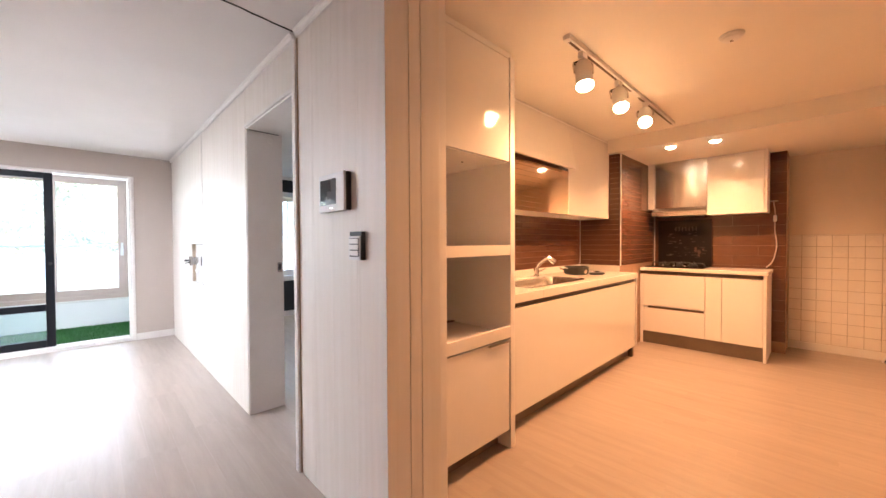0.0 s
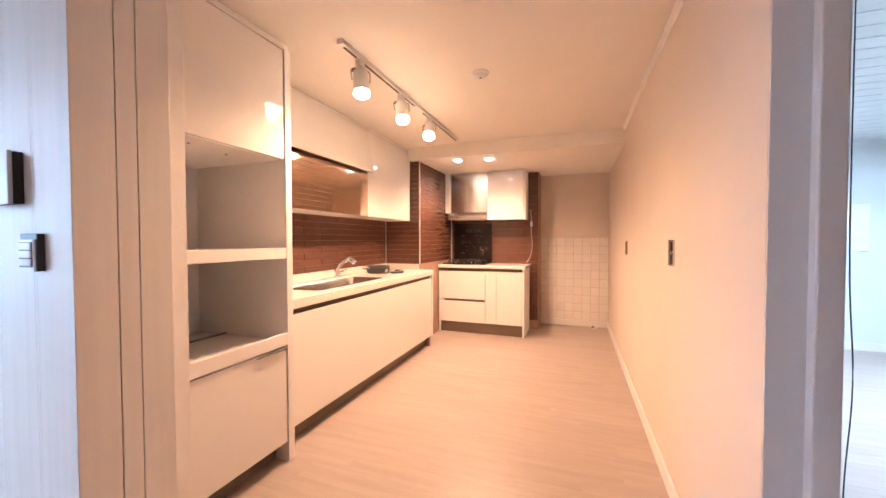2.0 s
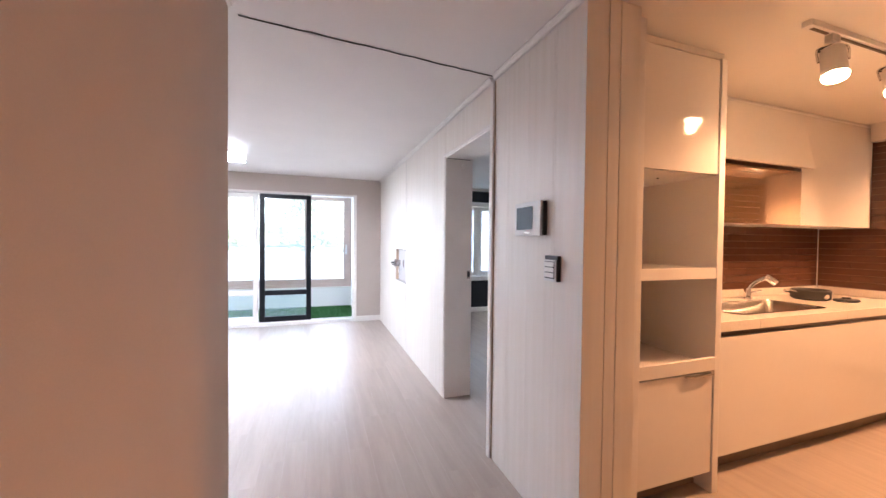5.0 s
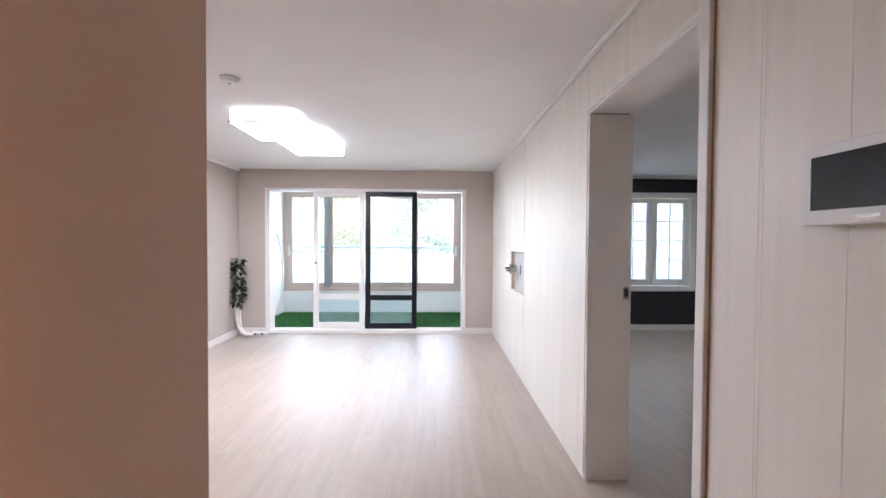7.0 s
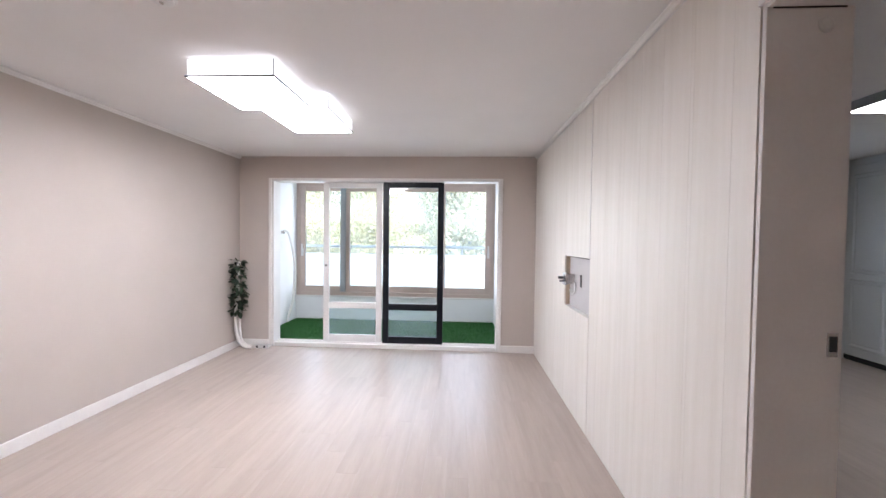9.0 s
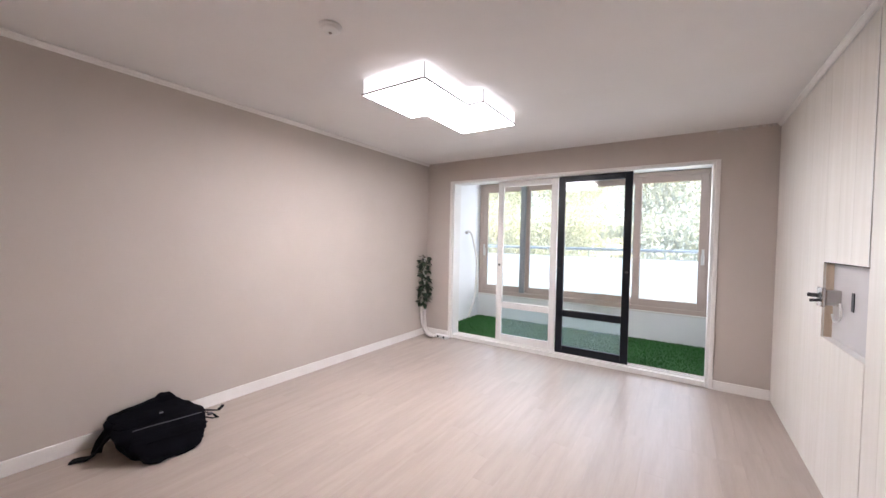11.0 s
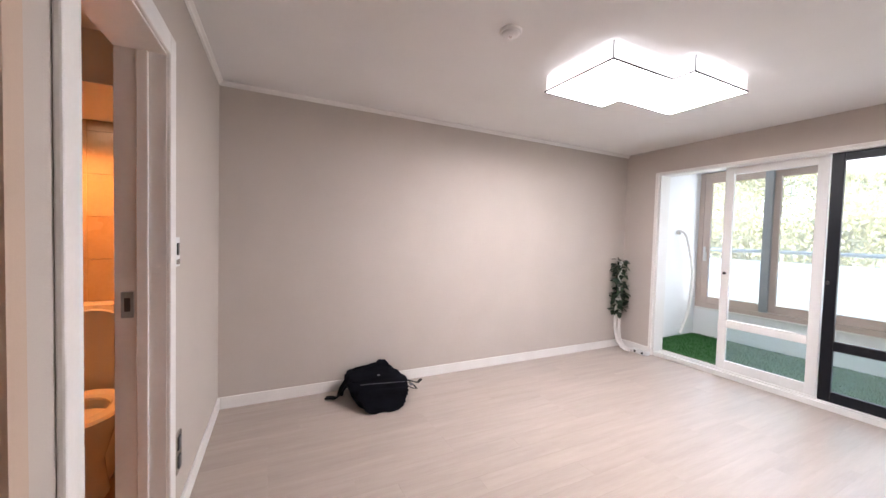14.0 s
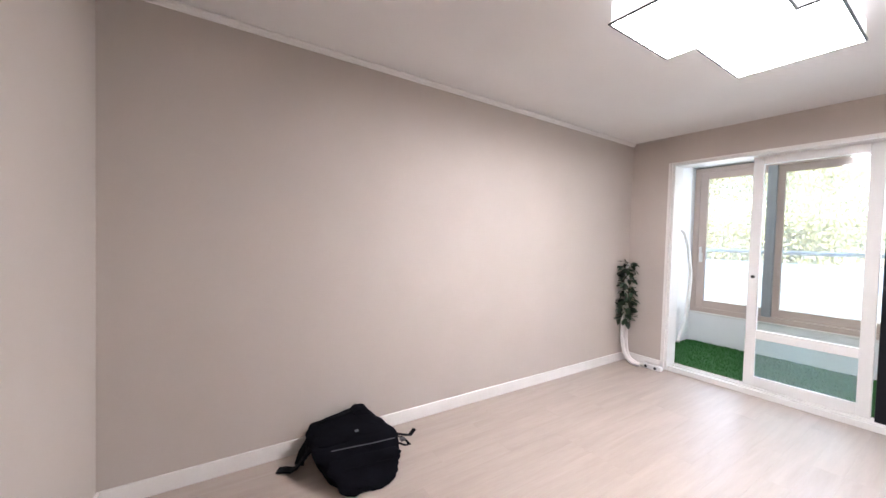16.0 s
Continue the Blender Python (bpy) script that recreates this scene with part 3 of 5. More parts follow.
def sash(name, x0, x1, y, mat, label, knob_mat, knobs):
    z0, z1, st = 0.05, 2.018, 0.072
    s = thing(name, ((x0 + x1) / 2, y, z0), label, "sliding door", "balcony sliding doors")
    t = 0.034
    part("stile", box(x0, y, z0, x0 + st, y + t, z1, 0.004), mat, s)
    part("stile", box(x1 - st, y, z0, x1, y + t, z1, 0.004), mat, s)
    part("top_rail", box(x0 + st, y + 0.001, z1 - 0.075, x1 - st, y + t - 0.001, z1, 0.004), mat, s)
    part("middle_rail", box(x0 + st, y + 0.001, 0.46, x1 - st, y + t - 0.001, 0.535, 0.004), mat, s)
    part("bottom_rail", box(x0 + st, y + 0.001, z0, x1 - st, y + t - 0.001, z0 + 0.085, 0.004), mat, s)
    p = part("pane", box(x0 + st - 0.004, y + t / 2 - 0.002, 0.531, x1 - st + 0.004, y + t / 2 + 0.002, z1 - 0.07), M_GLASS, s, "clear glass pane")
    q = part("lower_pane", box(x0 + st - 0.004, y + t / 2 - 0.002, z0 + 0.08, x1 - st + 0.004, y + t / 2 + 0.002, 0.465), M_FROST, s, "frosted glass pane")
    p.visible_shadow = q.visible_shadow = False
    for kx in knobs:
        part("latch", cyl((kx, y - 0.014, 0.99), (kx, y + 0.004, 0.99), 0.014, seg=14, bevel=0.003), knob_mat, s, "small dark latch knob")


sash("balcony_door", -1.765, -1.035, YF + 0.118, M_WHITE, "white-framed sliding balcony door with a frosted lower pane", M_DARK, (-1.73,))
sash("balcony_door", -1.012, -0.278, YF + 0.072, M_BLACK, "black-framed sliding balcony door with a frosted lower pane", M_DARK, (-0.995, -0.31))

# balcony
BY = 7.68
structure("floor_balcony", boxes((-2.95, YF + 0.16, -0.15, 0.62, BY + 0.25, -0.012)), M_TURF_BASE)
structure("wall_balcony_low", boxes((-2.95, BY, -0.15, 0.62, BY + 0.22, 0.355)), M_CONCRETE)
structure("wall_balcony_left", boxes((-3.05, YF + 0.16, -0.15, -2.80, BY + 0.22, 2.42)), M_CONCRETE)
structure("wall_balcony_right", boxes((0.47, YF + 0.16, -0.15, 0.80, BY + 0.22, 2.42)), M_CONCRETE)
structure("ceiling_balcony", boxes((-3.05, YF + 0.16, 2.26, 0.80, BY + 0.22, 2.42)), M_CONCRETE)
structure("window_sill_balcony", boxes((-2.80, BY - 0.012, 0.355, 0.47, BY + 0.22, 0.38, 0.004)), M_WHITE)
WZ0, WZ1, WX0, WX1 = 0.38, 2.245, -2.80, 0.47
structure("window_balcony", boxes((WX0, BY + 0.01, WZ0, WX0 + 0.06, BY + 0.15, WZ1, 0.004), (WX1 - 0.06, BY + 0.01, WZ0, WX1, BY + 0.15, WZ1, 0.004), (WX0 + 0.06, BY + 0.01, WZ1 - 0.06, WX1 - 0.06, BY + 0.15, WZ1, 0.004), (WX0 + 0.06, BY + 0.01, WZ0, WX1 - 0.06, BY + 0.15, WZ0 + 0.06, 0.004)), M_ALU)


def win_sash(x0, x1, y, handle, inner=None):
    mat = M_ALU
    s = thing("window_sash", ((x0 + x1) / 2, y, WZ0 + 0.045), "champagne aluminium sliding window sash with clear glass", "window sash", "balcony window sashes")
    st, a, b, t = 0.085, WZ0 + 0.06, WZ1 - 0.06, 0.04
    part("stile", box(x0, y, a, x0 + st, y + t, b, 0.004), mat, s)
    part("stile", box(x1 - st, y, a, x1, y + t, b, 0.004), inner or mat, s)
    part("rail", box(x0 + st, y + 0.001, b - 0.08, x1 - st, y + t - 0.001, b, 0.004), mat, s)
    part("rail", box(x0 + st, y + 0.001, a, x1 - st, y + t - 0.001, a + 0.095, 0.004), mat, s)
    p = part("pane", box(x0 + st - 0.004, y + 0.018, a + 0.091, x1 - st + 0.004, y + 0.022, b - 0.076), M_GLASS_VEILED, s)
    p.visible_shadow = False
    if handle is not None:
        h = part("handle", box(handle - 0.014, y - 0.035, 1.05, handle + 0.014, y - 0.012, 1.23, 0.008), M_PLASTIC, s, "white plastic handle")
        part("handle_base", box(handle - 0.02, y - 0.012, 1.03, handle + 0.02, y + 0.001, 1.15, 0.003), M_PLASTIC, h)


# left sash: its right stile is champagne too, coloured grey for the shade there
win_sash(-2.74, -1.98, BY + 0.02, -2.70, M_ALU_GREY)
win_sash(-2.005, -0.33, BY + 0.07, None)
win_sash(-0.42, 0.41, BY + 0.02, 0.37)

# ---- daylight side: rail, ground and trees ----
rail = thing("balcony_railing", (-1.2, BY + 0.5, -0.2), "blue-grey tube railing over white translucent panels", "railing")
part("top_rail", cyl((-3.4, BY + 0.5, 1.185), (1.2, BY + 0.5, 1.185), 0.024, seg=14), M_RAIL, rail)
for k in range(5):
    part("post", cyl((-3.2 + k * 1.05, BY + 0.533, 1.05), (-3.2 + k * 1.05, BY + 0.505, 1.175), 0.012, seg=12), M_RAIL, rail)
for k in range(38):
    part("baluster", box(-3.3 + k * 0.12, BY + 0.545, -0.1, -3.288 + k * 0.12, BY + 0.557, 1.05), M_PLASTIC, rail)
part("panel", box(-3.4, BY + 0.53, -0.2, 1.2, BY + 0.536, 1.055), M_PARAPET, rail, "white translucent privacy panel")
structure("balcony_slab", boxes((-3.4, BY + 0.22, -0.35, 1.3, BY + 0.62, -0.20)), M_CONCRETE)
bm = bmesh.new()
bmesh.ops.create_grid(bm, x_segments=60, y_segments=60, size=1)
for v in bm.verts:
    x, y = v.co.x * abs(v.co.x) * 900, v.co.y * abs(v.co.y) * 900
    rise = max(0.0, min(1.0, (y - 10) / 16))
    v.co = (x, y, -7 + 9.5 * rise * rise * (3 - 2 * rise) * max(0.0, 1 - max(0.0, abs(x) - 40) / 80) + 0.3 * noise.noise(Vector((x * 0.2, y * 0.2, 0))))
structure("ground", bm, M_GROUND)


def tree(name, seed, height, spread, leaf_mat, label, leaves):
    r = random.Random(seed)
    t = thing(name, (0, 0, 0), label, "tree", "trees on the slope")
    bm = tube([(0, 0, -0.6), (0.05, 0.02, height * 0.3), (r.uniform(-.2, .2), r.uniform(-.2, .2), height * 0.62), (r.uniform(-.4, .4), 0, height * 0.92)], 0.15, 9, r_end=0.03)
    tips = []
    for k in range(34):
        z0 = height * r.uniform(0.22, 0.85)
        a = r.uniform(0, 2 * math.pi)
        ln = spread * r.uniform(0.45, 1.0) * (1.15 - z0 / height * 0.6)
        mid = (math.cos(a) * ln * 0.5, math.sin(a) * ln * 0.5, z0 + ln * 0.25)
        end = (math.cos(a + r.uniform(-.3, .3)) * ln, math.sin(a) * ln, z0 + ln * r.uniform(0.2, 0.6))
        tube([(0, 0, z0), mid, end], 0.04, 5, bm, r_end=0.008)
        tips += [Vector(mid), Vector(end), (Vector(mid) + Vector(end)) / 2]
    tips += [Vector((0, 0, height * q)) for q in (0.75, 0.88, 0.98)]
    part("trunk", bm, M_BARK, t, smooth=True)
    vs, fs = [], []
    for i in range(leaves):
        c = r.choice(tips) + Vector((r.gauss(0, .42), r.gauss(0, .42), r.gauss(0, .36)))
        s = r.uniform(0.03, 0.07)
        q = Euler((r.uniform(0, 6.3), r.uniform(0, 6.3), r.uniform(0, 6.3))).to_quaternion()
        b = len(vs)
        for dx, dy, dz in ((-1.3, 0, 0), (0, -0.6, 0.15), (1.3, 0, 0), (0, 0.6, 0.15)):
            vs.append(c + q @ Vector((dx * s, dy * s, dz * s)))
        fs.append((b, b + 1, b + 2, b + 3))
    me = bpy.data.meshes.new("crown")
    me.from_pydata([tuple(v) for v in vs], [], fs)
    me.materials.append(leaf_mat)
    crown = new("crown", me)
    crown.parent = t
    return t


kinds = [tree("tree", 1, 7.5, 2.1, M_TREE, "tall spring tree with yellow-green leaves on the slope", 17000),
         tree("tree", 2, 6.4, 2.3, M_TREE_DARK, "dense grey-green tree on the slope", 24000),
         tree("tree", 3, 8.2, 1.8, M_TREE, "slender tree with thin bare limbs and leaves paled by haze", 11000)]
r = random.Random(11)
spots = []
for row, (y, n, z) in enumerate(((15.5, 8, -4.0), (19.5, 10, -1.6), (24.0, 11, 0.9), (29.0, 13, 2.2))):
    for k in range(n):
        w = 13 + row * 6
        spots.append((-1.5 + (k + 0.5 - n / 2) * 2 * w / n + r.uniform(-.6, .6), y + r.uniform(-.8, .8), z, row))
used = [False] * 3
for i, (x, y, z, row) in enumerate(spots):
    k = 1 if (x > -0.5 and r.random() < 0.75) else r.choice((0, 2, 0))
    m = pose(x, y, z, 0, 0, r.uniform(0, 360))
    if used[k]:
        copy_thing(kinds[k], m)
    else:
        kinds[k].matrix_basis = m
        used[k] = True

# ---- kitchen ----
TF = 1.38           # front of the tall unit
tall = thing("tall_cabinet", (1.48, 1.7, 0), "tall white gloss cabinet with two open niches and a pull-out tray", "cabinet")
part("side_panel", box(1.165, TF - 0.005, 0, 1.193, YBACK - 0.002, 2.262, 0.002), M_CARCASS, tall)
part("side_panel", box(1.757, TF - 0.005, 0, 1.80, YBACK - 0.002, 2.262, 0.002), M_CARCASS, tall)
part("filler", box(1.077, 1.30, 0, 1.163, 1.335, H - 0.004, 0.002), M_TRIM, tall)
part("top_filler", box(1.167, TF + 0.012, 2.264, 1.798, TF + 0.028, H - 0.004, 0.001), M_CEIL_K, tall)
part("upper_door", box(1.198, TF, 1.667, 1.751, TF + 0.02, 2.252, 0.003), M_GLOSS, tall)
part("niche_ceiling", box(1.194, TF + 0.022, 1.665, 1.757, YBACK - 0.02, 1.685), M_CARCASS, tall)
part("back_panel", box(1.194, YBACK - 0.02, 0.12, 1.757, YBACK - 0.004, 1.667), M_CARCASS, tall)
for hx, hy in ((1.33, 1.52), (1.55, 1.56)):
    part("screw_cap", cyl((hx, hy, 1.6615), (hx, hy, 1.665), 0.006, seg=10), M_DARK, tall)
for hx in (1.30, 1.62):
    part("shelf_peg", cyl((hx, YBACK - 0.06, 1.21), (hx, YBACK - 0.02, 1.21), 0.005, seg=8), M_STEEL, tall)
part("shelf", box(1.195, TF - 0.004, 1.13, 1.755, YBACK - 0.022, 1.188, 0.003), M_GLOSS, tall, "thick white shelf")
tray = part("pull_out_tray", box(1.196, TF - 0.006, 0.655, 1.753, YBACK - 0.06, 0.68, 0.003), M_GLOSS, tall)
part("tray_front", box(1.196, TF - 0.010, 0.655, 1.753, TF + 0.012, 0.722, 0.003), M_GLOSS, tray)
part("tray_lip", box(1.198, TF + 0.014, 0.681, 1.216, YBACK - 0.24, 0.735, 0.003), M_GLOSS, tray)
part("tray_lip", box(1.222, YBACK - 0.25, 0.681, 1.40, YBACK - 0.235, 0.755, 0.003), M_GLOSS, tray)
part("tray_slot", box(1.42, YBACK - 0.26, 0.6805, 1.75, YBACK - 0.235, 0.686), M_SHADOW_GAP, tray)
part("lower_door", box(1.198, TF, 0.115, 1.751, TF + 0.02, 0.645, 0.003), M_GLOSS, tall)
part("handle", box(1.55, TF - 0.016, 0.634, 1.74, TF + 0.002, 0.640, 0.001), M_STEEL, tall, "slim steel edge pull")
part("bottom_panel", box(1.194, TF + 0.022, 0.12, 1.757, YBACK - 0.02, 0.14), M_CARCASS, tall)
part("plinth", box(1.194, TF + 0.09, 0, 1.757, TF + 0.106, 0.12), M_KICK, tall)

# sink run
CF, CT = 1.445, 0.88
base = thing("sink_base_cabinet", (2.95, 1.78, 0), "long white gloss base cabinet under the sink worktop", "cabinet")
part("carcass", box(1.802, CF + 0.04, 0.13, XCOL - 0.035, YBACK - 0.03, 0.70, 0.002), M_CARCASS, base)
part("front_panel", box(1.806, CF + 0.012, 0.115, XCOL - 0.043, CF + 0.032, 0.788, 0.003), M_GLOSS, base)
part("grip_rail", box(1.802, CF + 0.03, 0.79, XCOL - 0.035, CF + 0.045, 0.82), M_SHADOW_GAP, base)
part("end_panel", box(XCOL - 0.034, CF + 0.006, 0.115, XCOL - 0.008, YCOL - 0.004, 0.82, 0.002), M_CARCASS, base)
part("plinth", box(1.802, CF + 0.085, 0, XCOL - 0.05, CF + 0.10, 0.128), M_KICK, base)
part("leg", box(XCOL - 0.08, CF + 0.03, 0, XCOL - 0.035, CF + 0.075, 0.114, 0.003), M_KICK, base)
SX0, SX1, SY0, SY1 = 2.24, 3.12, 1.55, 1.91
wt = thing("sink_worktop", (2.95, 1.8, 0.822), "cream solid-surface worktop with an upstand and sink cut-out", "worktop")
part("slab", boxes((1.802, CF, 0.822, SX0, YBACK - 0.006, CT, 0.003), (SX1, CF, 0.822, XCOL - 0.004, YBACK - 0.006, CT, 0.003), (SX0, CF, 0.822, SX1, SY0, CT, 0.003), (SX0, SY1, 0.822, SX1, YBACK - 0.006, CT, 0.003)), M_TOP, wt)
part("upstand", box(1.802, YBACK - 0.024, CT + 0.001, XCOL - 0.014, YBACK - 0.012, 0.945, 0.003), M_TOP, wt)
part("upstand", box(XCOL - 0.024, YCOL, CT + 0.001, XCOL - 0.012, YBACK - 0.026, 0.945, 0.003), M_TOP, wt)
sink = thing("sink", (2.68, 1.74, 0.70), "stainless steel sink bowl set into the cream worktop", "sink")
bm = bmesh.new()
rings = []
for inset, z in ((-0.018, CT + 0.003), (0.0, CT + 0.004), (0.012, CT - 0.01), (0.02, CT - 0.16), (0.06, CT - 0.175)):
    ring = []
    for cx, cy, a0 in ((SX1 - 0.06, SY1 - 0.06, 0), (SX0 + 0.06, SY1 - 0.06, 90), (SX0 + 0.06, SY0 + 0.06, 180), (SX1 - 0.06, SY0 + 0.06, 270)):
        for k in range(6):
            a = radians(a0 + k * 18)
            ring.append(bm.verts.new((cx + (0.06 - inset) * math.cos(a), cy + (0.06 - inset) * math.sin(a), z)))
    rings.append(ring)
for u, v in zip(rings, rings[1:]):
    for k in range(24):
        bm.faces.new((u[k], u[(k + 1) % 24], v[(k + 1) % 24], v[k]))
bm.faces.new(rings[-1])
part("bowl", bm, M_STEEL, sink, smooth=True)
part("drain", lathe([(0.0, 0.0), (0.045, 0.0), (0.05, 0.004), (0.03, 0.006), (0.0, 0.003)], (2.68, 1.74, CT - 0.174), 20), M_CHROME, sink)
tap = thing("kitchen_faucet", (3.02, 1.98, CT), "chrome single-lever pull-out kitchen faucet by the sink", "faucet")
part("base", lathe([(0.0, 0), (0.032, 0), (0.032, 0.006), (0.024, 0.016), (0.024, 0.075), (0.020, 0.085), (0.0, 0.086)], (3.02, 1.98, CT), 20), M_CHROME, tap, smooth=True)
part("spout", tube([(3.02, 1.98, CT + 0.06), (3.035, 1.965, CT + 0.11), (3.065, 1.925, CT + 0.155), (3.10, 1.885, CT + 0.178)], 0.017, 12, r_end=0.016), M_CHROME, tap, smooth=True)
part("spray_head", cyl((3.085, 1.90, CT + 0.186), (3.125, 1.845, CT + 0.135), 0.022, 0.025, 16, bevel=0.004), M_CHROME, tap, smooth=True)
part("lever", tube([(3.045, 1.975, CT + 0.05), (3.08, 1.96, CT + 0.055), (3.12, 1.94, CT + 0.07)], 0.009, 8, r_end=0.007), M_CHROME, tap, smooth=True)
soap = thing("soap_dispenser", (2.33, 1.98, CT), "small chrome soap pump on the worktop", "soap dispenser")
part("base", lathe([(0, 0), (0.02, 0), (0.02, 0.006), (0.012, 0.012), (0.012, 0.05), (0, 0.052)], (2.33, 1.98, CT), 16), M_CHROME, soap, smooth=True)
part("nozzle", tube([(2.33, 1.98, CT + 0.05), (2.33, 1.98, CT + 0.065), (2.37, 1.955, CT + 0.068)], 0.006, 8), M_CHROME, soap, smooth=True)
mug = thing("drain_basket", (3.52, 1.83, CT), "small black round drain basket with a handle", "drain basket")
part("body", lathe([(0, 0), (0.10, 0), (0.118, 0.012), (0.122, 0.072), (0.114, 0.08), (0.106, 0.073), (0.095, 0.02), (0, 0.016)], (3.52, 1.83, CT), 24), M_DARK, mug, smooth=True)
part("handle", tube([(3.420, 1.850, CT + 0.055), (3.370, 1.890, CT + 0.075), (3.360, 1.920, CT + 0.06), (3.420, 1.905, CT + 0.05)], 0.006, 8), M_CHROME, mug, smooth=True)
part("front_cap", cyl((3.490, 1.725, CT + 0.035), (3.485, 1.715, CT + 0.035), 0.022, seg=14, bevel=0.003), M_CHROME, mug)
rag = thing("drain_cover", (3.62, 1.66, CT), "flat black rubber sink drain cover", "drain cover")
part("disc", lathe([(0, 0), (0.075, 0), (0.085, 0.008), (0.08, 0.018), (0.03, 0.022), (0.025, 0.034), (0, 0.036)], (3.64, 1.67, CT), 24, squash=(1.2, 0.8)), M_DARK, rag, smooth=True)

# wall cupboards over the sink
UF, UZ = 1.74, 1.455
upc = thing("wall_cabinet", (2.95, 1.94, UZ), "white gloss wall cabinet with a lift-up flap and glass bay", "cabinet")
GX0, GX1, GZ1 = 1.83, 3.18, 1.85
part("end_panel", box(XCOL - 0.03, UF + 0.004, UZ, XCOL - 0.008, YBACK - 0.012, H - 0.004, 0.002), M_CARCASS, upc)
part("end_panel", box(1.803, UF + 0.004, UZ, 1.825, YBACK - 0.012, H - 0.004, 0.002), M_CARCASS, upc)
part("right_door", box(GX1 + 0.004, UF, UZ, XCOL - 0.032, UF + 0.02, H - 0.03, 0.003), M_GLOSS, upc)
part("right_body", box(GX1 + 0.002, UF + 0.022, UZ + 0.004, XCOL - 0.032, YBACK - 0.014, H - 0.03), M_CARCASS, upc)
# body behind the flap takes the plinth's dark colour to stand for shade
part("upper_body", box(1.826, UF + 0.05, GZ1 + 0.03, GX1, YBACK - 0.014, H - 0.03), M_KICK, upc, "inside behind the open flap, coloured dark for its shade")
part("top_filler", box(1.826, UF + 0.01, H - 0.028, XCOL - 0.032, UF + 0.03, H - 0.004), M_CARCASS, upc)
own = box(GX0 + 0.03, -0.02, -0.42, GX1, 0.0, 0.0, 0.003)
bmesh.ops.transform(own, matrix=Matrix.Translation((0, UF + 0.02, H - 0.032)) @ Matrix.Rotation(radians(-11), 4, "X"), verts=own.verts)
part("flap_door", own, M_GLOSS, upc, "white flap door left slightly ajar")
# dark strip drawn as the shadow line below the flap
part("flap_shadow_strip", box(GX0, UF + 0.002, GZ1 + 0.004, GX1, UF + 0.03, GZ1 + 0.026), M_SHADOW_GAP, upc)
part("bay_shelf", box(GX0, UF + 0.012, UZ, GX1, YBACK - 0.014, UZ + 0.012), M_CARCASS, upc)
g = part("mirror_door", box(GX0, UF, UZ, GX1, UF + 0.006, GZ1, 0.001), M_BRONZE_MIRROR, upc, "bronze mirror-glass door with fine lines")
for k in range(9):
    part("etched_line", box(GX0 + 0.01, UF - 0.0012, UZ + 0.03 + k * 0.04, 2.72, UF - 0.0002, UZ + 0.032 + k * 0.04), M_BRONZE_LINE, g)

# hob unit
HF, HY0K, HT = 4.735, 0.478, 0.90
hobu = thing("hob_base_cabinet", (5.025, 1.06, 0), "white gloss base cabinet with two drawers and a door", "cabinet")
part("carcass", box(HF + 0.03, HY0K + 0.026, 0.15, XHOB - 0.03, YCOL - 0.02, 0.82), M_CARCASS, hobu)
for z0, z1 in ((0.15, 0.425), (0.455, 0.82)):
    dr = part("drawer", box(HF, 0.975, z0, HF + 0.022, 1.583, z1, 0.003), M_GLOSS, hobu)
    part("grip", box(HF + 0.004, 0.985, z1 + 0.001, HF + 0.022, 1.53, z1 + 0.022), M_SHADOW_GAP, dr)
part("fixed_panel", box(HF, 0.832, 0.15, HF + 0.022, 0.971, 0.82, 0.003), M_GLOSS, hobu)
part("door", box(HF, 0.506, 0.15, HF + 0.022, 0.828, 0.82, 0.003), M_GLOSS, hobu)
part("end_panel", box(HF - 0.004, HY0K, 0, XHOB - 0.006, HY0K + 0.024, 0.86, 0.002), M_CARCASS, hobu)
part("grip_rail", box(HF + 0.012, 0.506, 0.825, HF + 0.03, YCOL - 0.012, 0.858), M_SHADOW_GAP, hobu)
part("plinth", box(HF + 0.06, 0.504, 0, HF + 0.075, YCOL - 0.012, 0.148), M_KICK, hobu)
part("left_filler", box(HF + 0.002, 1.585, 0.0, HF + 0.022, YCOL - 0.012, 0.82), M_CARCASS, hobu)
wt2 = thing("hob_worktop", (5.025, 1.06, 0.862), "cream solid-surface worktop carrying the gas hob", "worktop")
part("slab", box(HF - 0.014, HY0K - 0.012, 0.862, XHOB - 0.014, YCOL - 0.012, HT, 0.004), M_TOP, wt2)
hob = thing("gas_hob", (5.005, 1.28, HT), "black gas hob with cast-iron pan supports on the worktop", "gas hob")
part("plate", box(4.795, 1.0, HT + 0.001, 5.215, 1.58, HT + 0.016, 0.004), M_BLACKGLASS, hob)
for by, bx, br in ((1.44, 5.005, 0.05), (1.14, 5.005, 0.05), (1.29, 5.105, 0.035)):
    b = part("burner", lathe([(0, 0), (br, 0), (br, 0.012), (br * 0.7, 0.016), (br * 0.7, 0.024), (0, 0.026)], (bx, by, HT + 0.017), 20), M_IRON, hob, smooth=True)
    bm = None
    for a in range(4):
        c, s_ = math.cos(a * math.pi / 2), math.sin(a * math.pi / 2)
        bm = tube([(bx + c * 0.03, by + s_ * 0.03, HT + 0.05), (bx + c * 0.10, by + s_ * 0.10, HT + 0.05), (bx + c * 0.115, by + s_ * 0.115, HT + 0.017)], 0.009, 6, bm)
    part("pan_support", bm, M_IRON, b)
